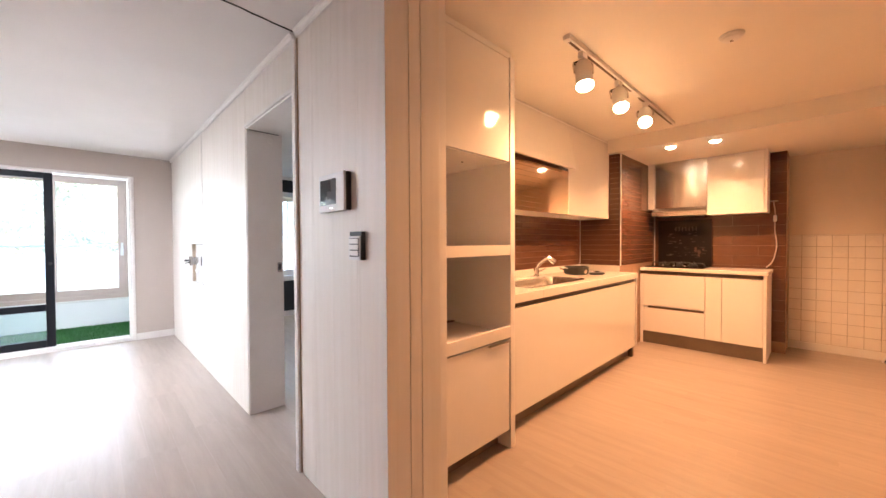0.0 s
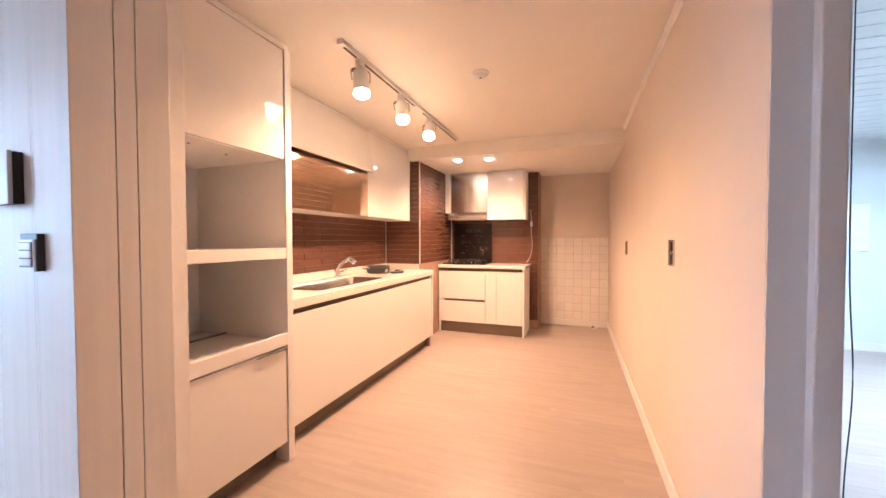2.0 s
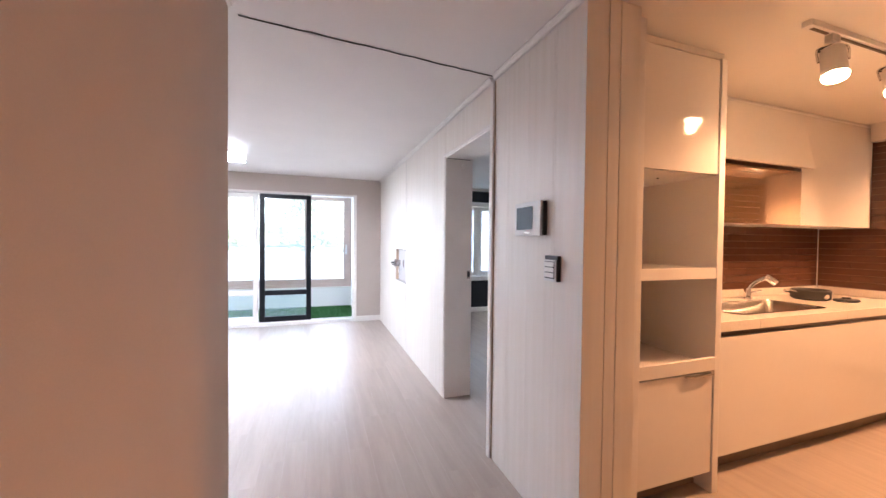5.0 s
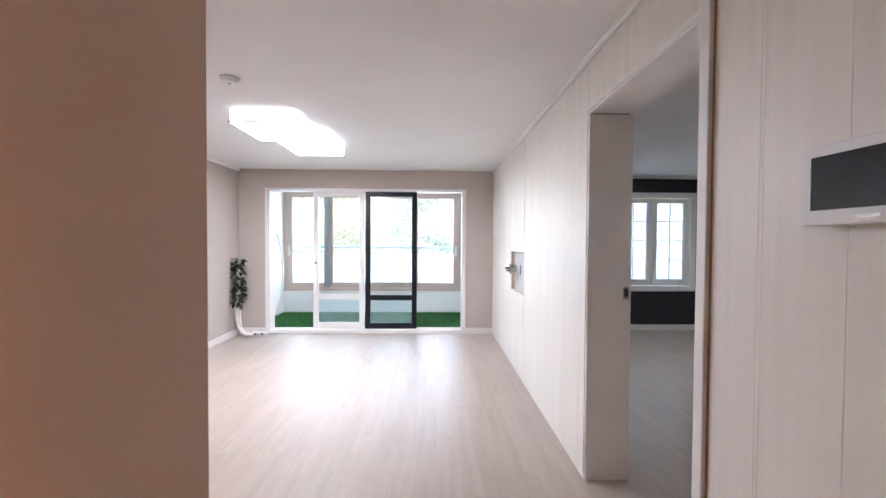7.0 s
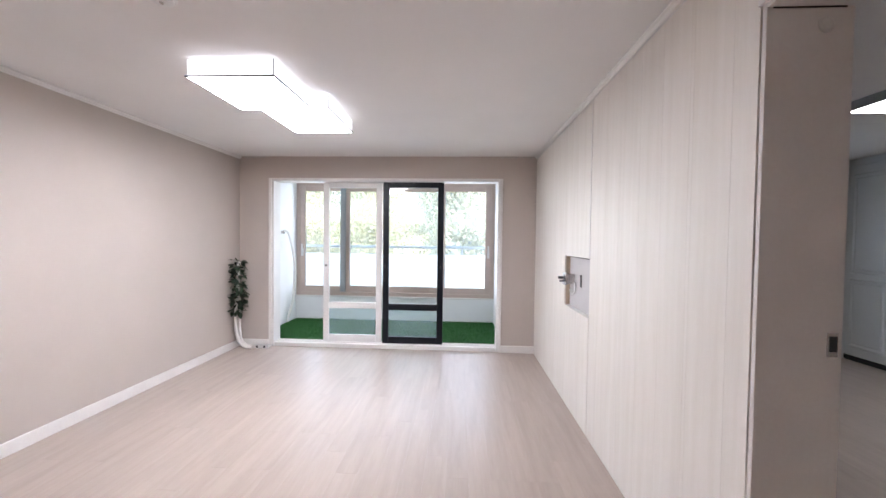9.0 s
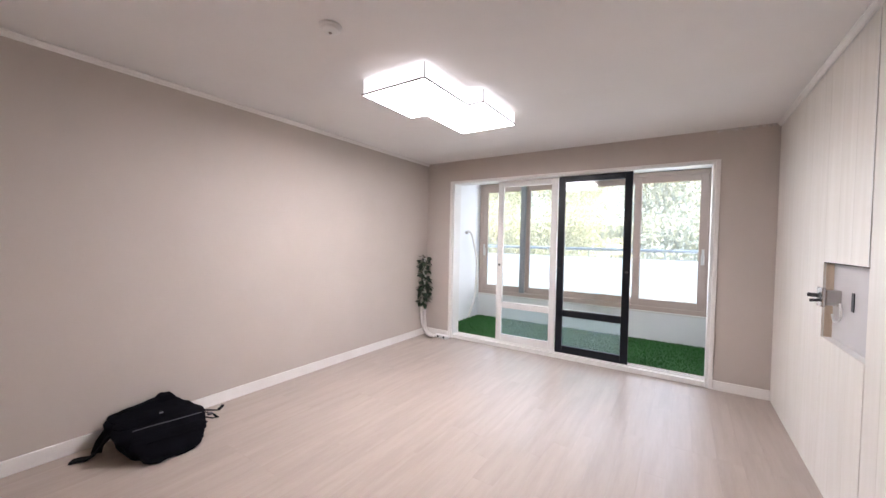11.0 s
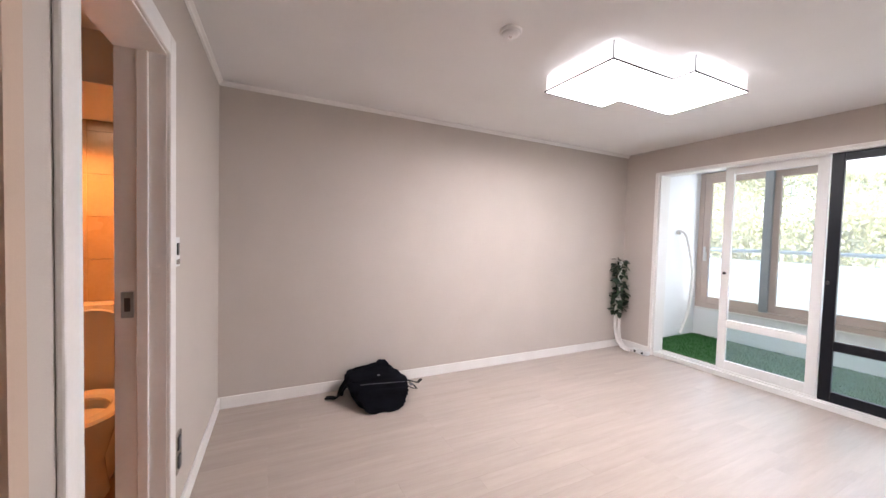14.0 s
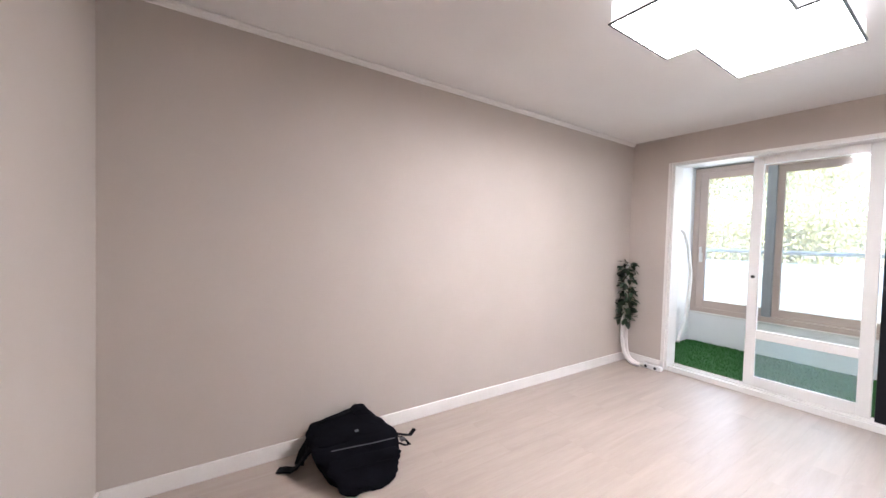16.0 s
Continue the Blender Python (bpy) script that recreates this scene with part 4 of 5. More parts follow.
for k in range(3):
    part("knob", cyl((4.825, 1.18 + k * 0.11, HT + 0.017), (4.825, 1.18 + k * 0.11, HT + 0.034), 0.016, 0.013, 16, bevel=0.003), M_STEEL, hob)

# extractor and cupboards above the hob
QF, QZ = 5.0, 1.505
hood = thing("extractor_hood", (5.125, 1.27, QZ), "brushed stainless steel extractor hood over the gas hob", "extractor hood")
own = bmesh.new()
ring = []
for k in range(17):
    u = k / 16
    ring.append((QF + 0.035 - 0.03 * math.sin(math.pi * u) ** 0.8, 1.012 + 0.533 * u))
ring += [(XHOB - 0.014, 1.558), (XHOB - 0.014, 1.012)]
lo = [own.verts.new((x, y, QZ + 0.10)) for x, y in ring]
hi = [own.verts.new((x, y, SOFFIT - 0.004)) for x, y in ring]
for k in range(len(ring)):
    own.faces.new((lo[k], lo[(k + 1) % len(ring)], hi[(k + 1) % len(ring)], hi[k]))
own.faces.new(lo), own.faces.new(hi)
part("chimney", own, M_STEEL, hood, smooth=True)
own = bmesh.new()
prof = [(QF + 0.02, QZ + 0.10), (QF - 0.03, QZ + 0.055), (QF - 0.03, QZ), (XHOB - 0.014, QZ), (XHOB - 0.014, QZ + 0.10)]
ends = [[own.verts.new((x, y, z)) for x, z in prof] for y in (1.012, 1.558)]
for k in range(5):
    own.faces.new((ends[0][k], ends[0][(k + 1) % 5], ends[1][(k + 1) % 5], ends[1][k]))
own.faces.new(ends[0]), own.faces.new(ends[1])
part("canopy", own, M_STEEL, hood)
part("filter", box(QF, 1.06, QZ - 0.006, XHOB - 0.06, 1.50, QZ - 0.001), M_SHADOW_GAP, hood)
c1 = thing("wall_cabinet", (5.145, 0.77, QZ), "white gloss wall cabinet beside the extractor hood", "cabinet")
part("body", box(QF + 0.024, 0.52, QZ, XHOB - 0.014, 1.006, SOFFIT - 0.004, 0.002), M_CARCASS, c1)
part("door", box(QF, 0.524, QZ - 0.004, QF + 0.022, 1.006, SOFFIT - 0.03, 0.003), M_GLOSS, c1)
part("side_panel", box(QF - 0.002, 0.50, QZ - 0.004, XHOB - 0.014, 0.518, SOFFIT - 0.004, 0.002), M_CARCASS, c1)
c2 = thing("filler_cabinet", (5.145, 1.59, QZ), "narrow white filler cabinet between hood and tiled column", "cabinet")
part("body", box(QF + 0.01, 1.55, QZ + 0.10, XHOB - 0.014, YCOL - 0.012, SOFFIT - 0.004, 0.002), M_CARCASS, c2)
# printed glass guard
gl = thing("splash_guard", (5.255, 1.26, HT), "black printed glass splash guard leaning behind the hob", "splash guard")
own = box(5.24, 1.0, HT + 0.004, 5.245, 1.558, 1.465, 0.002)
part("glass_panel", own, M_BLACKGLASS, gl)
r = random.Random(4)
bm = None
for k in range(46):
    y, z = r.uniform(1.06, 1.46), r.uniform(1.01, 1.31)
    w, h = r.uniform(0.008, 0.05), r.uniform(0.003, 0.008)
    bm = box(5.238, y - w / 2, z - h / 2, 5.24, y + w / 2, z + h / 2, bm=bm)
for k in range(7):
    bm = box(5.238, 1.15 + k * 0.035, 1.33, 5.24, 1.158 + k * 0.035, 1.385, bm=bm)
    bm = box(5.238, 1.15 + k * 0.035, 1.35 + 0.02 * (k % 2), 5.24, 1.175 + k * 0.035, 1.356 + 0.02 * (k % 2), bm=bm)
part("chalk_marks", bm, M_CHALK, gl, "pale chalk-like print", kind="stuff")
bm = None
for k in range(9):
    y, z = r.uniform(1.06, 1.17), r.uniform(1.02, 1.15)
    bm = lathe([(0, 0), (r.uniform(0.008, 0.02), 0.0), (0, 0.001)], (0, 0, 0), 8)
    bmesh.ops.transform(bm, matrix=Matrix.Translation((5.238, y, z)) @ Matrix.Rotation(radians(90), 4, "Y"), verts=bm.verts)
    part("red_print", bm, M_CHALK_RED, gl, "red fruit print")
# gas pipe by the cupboard
gas = thing("gas_hose", (5.275, 0.44, HT), "pale gas hose with a valve beside the wall cabinet", "gas hose")
part("hose", tube([(5.28, 0.47, 1.62), (5.265, 0.455, 1.50), (5.26, 0.455, 1.32), (5.255, 0.44, 1.15), (5.245, 0.47, 0.99), (5.235, 0.52, HT + 0.02)], 0.006, 8), M_ALU, gas, smooth=True)
part("valve", box(5.25, 0.44, 1.41, 5.275, 0.47, 1.48, 0.008), M_PLASTIC, gas)
part("tap_lever", box(5.24, 0.43, 1.62, 5.275, 0.50, 1.635, 0.004), M_STEEL, gas)

# tile trims
structure("trim_tile_corner", boxes((XCOL - 0.012, YCOL - 0.012, 0.945, XCOL - 0.001, YCOL - 0.001, H - 0.004, 0.003), (XCOL - 0.016, YBACK - 0.016, 0.945, XCOL - 0.009, YBACK - 0.009, UZ, 0.002), (XHOB - 0.016, YCOL - 0.018, HT, XHOB - 0.008, YCOL - 0.010, QZ + 0.1, 0.002)), M_TRIM)


# ---- kitchen lights ----
def track_head(at, yaw, tilt, first):
    t = thing("track_spotlight", at, "white cylinder spotlight lit warm on a ceiling track", "spotlight", "track spotlights")
    x, y, z = at
    d = Vector((math.sin(yaw) * math.sin(tilt), math.cos(yaw) * math.sin(tilt), -math.cos(tilt)))
    top = Vector((x, y, z - 0.062))
    part("adaptor", box(x - 0.03, y - 0.016, z - 0.036, x + 0.03, y + 0.016, z, 0.004), M_PLASTIC, t)
    part("stem", cyl((x, y, z - 0.066), (x, y, z - 0.036), 0.007, seg=10), M_CHROME, t)
    side = Vector((-d.y, d.x, 0))
    side = side.normalized() if side.length > 0.01 else Vector((1, 0, 0))
    mid = top + d * 0.06
    yk = part("yoke", tube([mid + side * 0.052, top + side * 0.052 - d * 0.005, top - d * 0.012, top - side * 0.052 - d * 0.005, mid - side * 0.052], 0.005, 6), M_STEEL, t)
    part("cable", tube([Vector((x, y, z - 0.04)), Vector((x, y, z - 0.06)) - side * 0.05, top - side * 0.035 + d * 0.01], 0.004, 6), M_DARK, t)
    body = part("shade", cyl(top, top + d * 0.135, 0.042, 0.046, 26, bevel=0.006), M_PLASTIC, t, smooth=True)
    own = lathe([(0.0, 0.024), (0.024, 0.021), (0.042, 0.012), (0.047, 0.0), (0.046, -0.006), (0.0, -0.006)], (0, 0, 0), 22)
    bmesh.ops.transform(own, matrix=Matrix.Translation(top + d * 0.140) @ d.to_track_quat("Z", "Y").to_matrix().to_4x4(), verts=own.verts)
    part("bulb", own, M_BULB, t, "glowing warm bulb", smooth=True)
    e = top + d * 0.185
    lamp("track_light", "SPOT", KITCHEN_W * 0.9, WARM, look(tuple(e), tuple(e + Vector((d.x * 0.2, d.y * 0.2, -1)))), 0.03, spot=165)


trk = thing("ceiling_track", (2.85, 1.075, H), "white lighting track screwed to the kitchen ceiling", "lighting track")
part("rail", box(1.835, 1.055, H - 0.028, 3.86, 1.095, H - 0.001, 0.004), M_PLASTIC, trk)
for a, b in ((1.87, 1.99), (2.07, 2.52), (2.60, 2.79), (2.95, 3.07), (3.16, 3.83)):
    part("slot", box(a, 1.068, H - 0.0305, b, 1.082, H - 0.0285), M_SHADOW_GAP, trk)
for tx, yw, tl in ((2.03, 3.9, 0.22), (2.56, 4.05, 0.38), (3.10, 4.4, 0.65)):
    track_head((tx, 1.075, H - 0.028), yw, tl, False)
for dx, dy in ((4.226, 1.177), (4.27, 0.823)):
    d = thing("downlight", (dx, dy, SOFFIT), "round recessed downlight glowing warm in the soffit", "downlight", "kitchen downlights")
    part("ring", lathe([(0.045, -0.003), (0.056, -0.003), (0.058, 0.0), (0.045, 0.0)], (dx, dy, SOFFIT - 0.001), 26), M_PLASTIC, d)
    part("lens", lathe([(0, -0.020), (0.025, -0.017), (0.040, -0.009), (0.045, -0.004), (0.045, -0.0035), (0, -0.0035)], (dx, dy, SOFFIT - 0.001), 22), M_SPOTLIT, d)
    lamp("downlight_light", "SPOT", KITCHEN_W * 1.35, WARM, look((dx, dy, SOFFIT - 0.03), (dx + 0.2, dy, 0)), 0.035, spot=150)


def smoke_alarm(x, y, z, label):
    s = thing("smoke_detector", (x, y, z), label, "smoke detector", "smoke detectors")
    part("base", lathe([(0, 0), (0.055, 0), (0.055, -0.009), (0.05, -0.013), (0, -0.013)], (x, y, z - 0.001), 30), M_PLASTIC, s, smooth=True)
    part("dome", lathe([(0.045, -0.013), (0.042, -0.022), (0.032, -0.028), (0, -0.029), (0, -0.013)], (x, y, z - 0.001), 30), M_PLASTIC, s, smooth=True)
    part("sensor", cyl((x, y, z - 0.034), (x, y, z - 0.029), 0.008, seg=10), M_STEEL, s)


smoke_alarm(2.48, 0.47, H, "round white smoke detector on the kitchen ceiling")
smoke_alarm(-1.292, 3.236, H, "round cream smoke detector on the living-room ceiling")


# ---- switches and sockets ----
def wall_plate(name, c, normal, w, h, mat, label, cat, inserts):
    """A plate on a wall; normal: 'x-', 'y+' and so on; inserts: (across, up, width, height, material, name)."""
    ax, sg = normal[0], 1 if normal[1] == "+" else -1
    t = thing(name, c, label, cat)

    def slab(u, v, w_, h_, d0, d1):
        if ax == "x":
            return box(c[0] + sg * d0, c[1] + u - w_ / 2, c[2] + v - h_ / 2, c[0] + sg * d1, c[1] + u + w_ / 2, c[2] + v + h_ / 2, 0.0015)
        return box(c[0] + u - w_ / 2, c[1] + sg * d0, c[2] + v - h_ / 2, c[0] + u + w_ / 2, c[1] + sg * d1, c[2] + v + h_ / 2, 0.0015)

    part("plate", slab(0, 0, w, h, 0, 0.010), mat, t)
    for u, v, w_, h_, m_, n_ in inserts:
        part(n_, slab(u, v, w_, h_, 0.0102, 0.014), m_, t)
    return t


wall_plate("wall_socket", (2.205, YK, 1.165), "y+", 0.085, 0.125, M_STEEL, "steel double wall socket on the kitchen wall", "wall socket",
           ((0, 0.03, 0.045, 0.045, M_DARK, "outlet"), (0, -0.03, 0.045, 0.045, M_DARK, "outlet")))
wall_plate("light_switch", (3.83, YK, 1.155), "y+", 0.075, 0.125, M_STEEL, "steel light switch on the kitchen wall", "light switch", ((0, 0, 0.035, 0.10, M_DARK, "rocker"),))
sw_bath = wall_plate("light_switch", (-1.60, YB, 1.18), "y+", 0.072, 0.12, M_PLASTIC, "white light switch beside the bathroom door", "light switch", ((0, 0.012, 0.03, 0.05, M_DARK, "rocker"), (0, -0.04, 0.045, 0.02, M_STEEL, "lower_key")))
so_bath = wall_plate("wall_socket", (-1.635, YB, 0.325), "y+", 0.075, 0.165, M_STEEL, "steel double wall socket low beside the bathroom door", "wall socket", ((0, 0.04, 0.04, 0.055, M_DARK, "outlet"), (0, -0.04, 0.04, 0.055, M_DARK, "outlet")))
sw = thing("light_switch", (XR, 1.435, 1.19), "white three-key switch panel with dark edge", "light switch")
part("back_box", box(XR - 0.018, 1.388, 1.137, XR, 1.481, 1.25, 0.002), M_DARK, sw)
part("cover", box(XR - 0.023, 1.394, 1.137, XR - 0.0185, 1.481, 1.232, 0.001), M_PLASTIC, sw)
part("key_surround", box(XR - 0.0245, 1.402, 1.149, XR - 0.0235, 1.471, 1.225), M_DARK, sw)
for k in range(3):
    part("key", box(XR - 0.027, 1.405, 1.154 + k * 0.024, XR - 0.0235, 1.468, 1.174 + k * 0.024, 0.001), M_TRIM, sw)
ic = thing("intercom", (XR, 1.606, 1.42), "white video intercom with a dark screen", "intercom")
part("back_box", box(XR - 0.022, 1.492, 1.342, XR, 1.716, 1.501, 0.003), M_DARK, ic)
part("front", box(XR - 0.034, 1.497, 1.340, XR - 0.0225, 1.722, 1.504, 0.003), M_PLASTIC, ic)
part("screen", box(XR - 0.0365, 1.561, 1.371, XR - 0.0345, 1.703, 1.481, 0.001), M_SCREEN, ic)
part("button", box(XR - 0.0365, 1.581, 1.352, XR - 0.0345, 1.621, 1.358), M_STEEL, ic)
gasp = thing("floor_gas_outlet", (5.60, -0.35, 0.0), "small round white floor cap with a dark hole", "pipe cap")
part("cap", lathe([(0, 0), (0.05, 0), (0.05, 0.02), (0.035, 0.035), (0, 0.036)], (5.59, -0.36, 0.0), 20), M_PLASTIC, gasp, smooth=True)
part("hole", cyl((5.565, -0.35, 0.018), (5.545, -0.345, 0.018), 0.02, seg=14), M_DARK, gasp)

lean = Matrix.Translation((XL, YB, 0)) @ Matrix.Rotation(LEAN, 4, "Z") @ Matrix.Translation((-XL, -YB, 0))
for name in ("wall_bathroom", "trim_bath_lining", "trim_bath_casing", "trim_bath_stop", "baseboard_bathwall", "trim_cornice_bath"):
    bpy.data.objects[name].matrix_basis = lean
for ob in (sw_bath, so_bath, plate_b):
    ob.matrix_basis = lean @ Matrix.Translation(ob.location)

# ---- living room ----
# cable hole contents
hole = thing("cable_box", (core + 0.03, 4.565, 0.80), "open cable niche with a hanging socket and wires", "socket box")
part("niche_back", box(core + 0.030, HY0 + 0.002, HZ0 + 0.002, core + 0.035, HY1 - 0.018, HZ1 - 0.002), M_NICHE, hole)
part("wood_side", box(core + 0.002, HY1 - 0.016, HZ0 + 0.002, core + 0.0345, HY1 - 0.002, HZ1 - 0.002), M_BATTEN, hole, "raw wooden batten")
so = part("socket_plate", box(core - 0.045, 4.70, 0.975, core - 0.03, 4.79, 1.075, 0.004), M_STEEL, hole)
part("socket_body", box(core - 0.03, 4.705, 0.985, core + 0.028, 4.785, 1.065, 0.004), M_STEEL, so)
part("coax_plug", cyl((core - 0.082, 4.775, 1.03), (core - 0.045, 4.755, 1.03), 0.011, seg=10), M_DARK, so)
part("coax_plug", cyl((core - 0.085, 4.725, 1.005), (core - 0.045, 4.725, 1.01), 0.008, seg=10), M_DARK, so)
part("outlet", box(core - 0.0465, 4.715, 1.0, core - 0.0455, 4.745, 1.05), M_DARK, so)
part("inner_slot", box(core + 0.026, 4.545, 0.98, core + 0.0295, 4.575, 1.07), M_DARK, hole)
part("wire", tube([(core + 0.02, 4.695, 1.0), (core + 0.01, 4.645, 0.93), (core + 0.015, 4.745, 0.90), (core + 0.02, 4.805, 0.93)], 0.005, 6), M_PLASTIC, hole)
part("cut_edge", box(core - 0.007, HY0 + 0.004, HZ1 - 0.005, core + 0.004, HY1 - 0.003, HZ1 - 0.001), M_SLIT, hole, "dark cut edge of the panel")
structure("trim_panel_seam", boxes((XR - 0.003, HY0 - 0.006, HZ1, XR + 0.004, HY0 + 0.004, H - 0.04)), M_TRIM)

# ceiling lamp: two overlapping boxes
lm = thing("ceiling_lamp", (-1.2, 4.2, H), "lit white ceiling lamp of two overlapping boxes with dark edges", "ceiling lamp")
for (ax0, ay0, ax1, ay1, zb) in ((-1.56, 3.715, -1.08, 4.205, 2.185), (-1.43, 4.207, -0.965, 4.735, 2.187)):
    sh = part("diffuser", box(ax0 + 0.001, ay0 + 0.001, zb, ax1 - 0.001, ay1 - 0.001, zb + 0.004), M_LAMP, lm)
    part("diffuser_sides", box(ax0, ay0, zb + 0.0045, ax1, ay1, H - 0.018, 0.002), M_LAMP_SIDE, lm)
    part("base", box(ax0 + 0.04, ay0 + 0.04, H - 0.0175, ax1 - 0.04, ay1 - 0.04, H - 0.001), M_TRIM, lm)
    e = 0.009
    part("edge_trim", boxes((ax0 - e, ay0 - e, zb - 0.001, ax1 + e, ay0, zb + 0.006), (ax1, ay0, zb - 0.001, ax1 + e, ay1, zb + 0.006), (ax0 - e, ay0, zb - 0.001, ax0, ay1, zb + 0.006), (ax1 - 0.001, ay0 - 0.003, zb, ax1 + 0.003, ay0 + 0.001, H - 0.02)), M_DARK, sh)


# backpack lying against the wall
def caged(corners, seed, amount, power=7.0):
    """A soft block whose eight corners (low then high, back then front, each from -y to +y) are given."""
    own = bmesh.new()
    bmesh.ops.create_cube(own, size=2)
    bmesh.ops.subdivide_edges(own, edges=own.edges[:], cuts=13, use_grid_fill=True)
    cs = [Vector(k) for k in corners]
    for v in own.verts:
        p = v.co
        n = (abs(p.x) ** power + abs(p.y) ** power + abs(p.z) ** power) ** (1 / power)
        q = p / n * max(abs(p.x), abs(p.y), abs(p.z)) * 1.03
        d = 1 + amount * noise.noise(q * 1.6 + Vector((seed, 0, 0))) + amount * 0.55 * noise.noise(q * 4.2 + Vector((0, seed, 0)))
        a, b, e = (q.x * d + 1) / 2, (q.y * d + 1) / 2, max(0.0, (q.z * d + 1) / 2)
        low = cs[0].lerp(cs[1], b).lerp(cs[2].lerp(cs[3], b), a)
        high = cs[4].lerp(cs[5], b).lerp(cs[6].lerp(cs[7], b), a)
        v.co = low.lerp(high, e)
        v.co.x = max(v.co.x, XL + 0.02)
        v.co.z = max(v.co.z, 0.001)
    return own


bag = thing("backpack", (-2.46, 2.95, 0.0), "black nylon backpack lying slumped on the floor against the wall", "backpack")
part("main_body", caged(((-2.69, 2.79, 0), (-2.69, 3.13, 0), (-2.30, 2.80, 0), (-2.25, 3.08, 0), (-2.70, 2.74, 0.165), (-2.70, 3.12, 0.185), (-2.41, 2.72, 0.155), (-2.39, 3.19, 0.145)), 3, 0.12, 9.0), M_CLOTH, bag, smooth=True)
part("front_pocket", caged(((-2.40, 2.83, 0.0), (-2.38, 3.09, 0.0), (-2.235, 2.82, 0.0), (-2.20, 3.06, 0.0), (-2.43, 2.76, 0.135), (-2.41, 3.16, 0.125), (-2.325, 2.77, 0.115), (-2.295, 3.14, 0.105)), 8, 0.14, 6.0), M_CLOTH, bag, smooth=True)
part("top_flap", caged(((-2.71, 2.76, 0.13), (-2.71, 3.07, 0.15), (-2.46, 2.74, 0.12), (-2.44, 3.13, 0.115), (-2.71, 2.77, 0.182), (-2.71, 3.09, 0.212), (-2.47, 2.75, 0.172), (-2.45, 3.13, 0.158)), 5, 0.14, 6.0), M_CLOTH, bag, smooth=True)
part("top_pad", caged(((-2.72, 2.98, 0.15), (-2.72, 3.10, 0.15), (-2.60, 2.98, 0.15), (-2.59, 3.12, 0.14), (-2.72, 3.01, 0.228), (-2.72, 3.08, 0.235), (-2.63, 3.01, 0.21), (-2.62, 3.10, 0.20)), 11, 0.15, 4.0), M_CLOTH, bag, smooth=True)
part("carry_handle", tube([(-2.67, 2.80, 0.175), (-2.66, 2.83, 0.195), (-2.655, 2.92, 0.203), (-2.66, 3.00, 0.21)], 0.010, 8), M_STRAP, bag, smooth=True)
part("zip", tube([(-2.405, 2.80, 0.160), (-2.385, 2.90, 0.163), (-2.375, 3.00, 0.158), (-2.375, 3.14, 0.148)], 0.0022, 6), M_ZIP, bag)
part("lower_seam", tube([(-2.305, 2.83, 0.107), (-2.285, 2.95, 0.108), (-2.275, 3.10, 0.10)], 0.004, 6), M_CLOTH, bag)
part("badge", box(-2.505, 2.955, 0.176, -2.485, 2.975, 0.1815, 0.002), M_ZIP, bag)


def webbing(line, w, t):
    """A flat strap: the line's points give its middle, w its width across and t its thickness."""
    own = bmesh.new()
    pts = [Vector(p) for p in line]
    rings = []
    for i, p in enumerate(pts):
        d = (pts[min(i + 1, len(pts) - 1)] - pts[max(i - 1, 0)]).normalized()
        side = d.cross(Vector((0, 0, 1)))
        side = (side if side.length > 0.2 else Vector((1, 0, 0))).normalized()
        up = side.cross(d).normalized()
        rings.append([own.verts.new(p + side * a * w / 2 + up * b * t / 2) for a, b in ((-1, -1), (1, -1), (1, 1), (-1, 1))])
    for u, v in zip(rings, rings[1:]):
        for k in range(4):
            own.faces.new((u[k], u[(k + 1) % 4], v[(k + 1) % 4], v[k]))
    own.faces.new(rings[0]), own.faces.new(rings[-1])
    return own


part("shoulder_strap", webbing([(-2.56, 2.80, 0.155), (-2.55, 2.75, 0.135), (-2.555, 2.71, 0.085), (-2.565, 2.675, 0.035), (-2.585, 2.65, 0.014), (-2.605, 2.62, 0.016), (-2.625, 2.59, 0.010)], 0.045, 0.010), M_STRAP, bag)
part("shoulder_strap", webbing([(-2.62, 2.80, 0.16), (-2.625, 2.745, 0.13), (-2.62, 2.71, 0.07), (-2.60, 2.69, 0.02)], 0.05, 0.012), M_STRAP, bag)
part("side_strap", webbing([(-2.45, 3.13, 0.125), (-2.44, 3.19, 0.125), (-2.44, 3.24, 0.105), (-2.46, 3.28, 0.085), (-2.48, 3.32, 0.10)], 0.022, 0.006), M_STRAP, bag)
part("side_strap", webbing([(-2.42, 3.16, 0.10), (-2.40, 3.21, 0.075), (-2.42, 3.255, 0.055), (-2.45, 3.235, 0.085), (-2.44, 3.19, 0.11)], 0.018, 0.005), M_STRAP, bag)
part("buckle", box(-2.435, 3.195, 0.092, -2.405, 3.225, 0.104, 0.004), M_ZIP, bag)

# pipe wrapped with a leaf garland
pipe = thing("wall_pipes", (-2.70, 5.95, 0.0), "pair of white air-conditioner pipes bending up from the floor", "pipes")
part("pipe", tube([(-2.50, 5.98, 0.022), (-2.58, 5.97, 0.025), (-2.655, 5.96, 0.08), (-2.68, 5.955, 0.22), (-2.68, 5.95, 0.42), (-2.685, 5.95, 0.60)], 0.018, 10), M_TRIM, pipe, smooth=True)
part("pipe", tube([(-2.52, 5.94, 0.022), (-2.60, 5.93, 0.03), (-2.665, 5.92, 0.10), (-2.70, 5.915, 0.24), (-2.70, 5.91, 0.42), (-2.70, 5.92, 0.60)], 0.018, 10), M_TRIM, pipe, smooth=True)
strip = thing("power_strip", (-2.44, 5.99, 0.0), "white power strip on the floor beside the baseboard", "power strip")
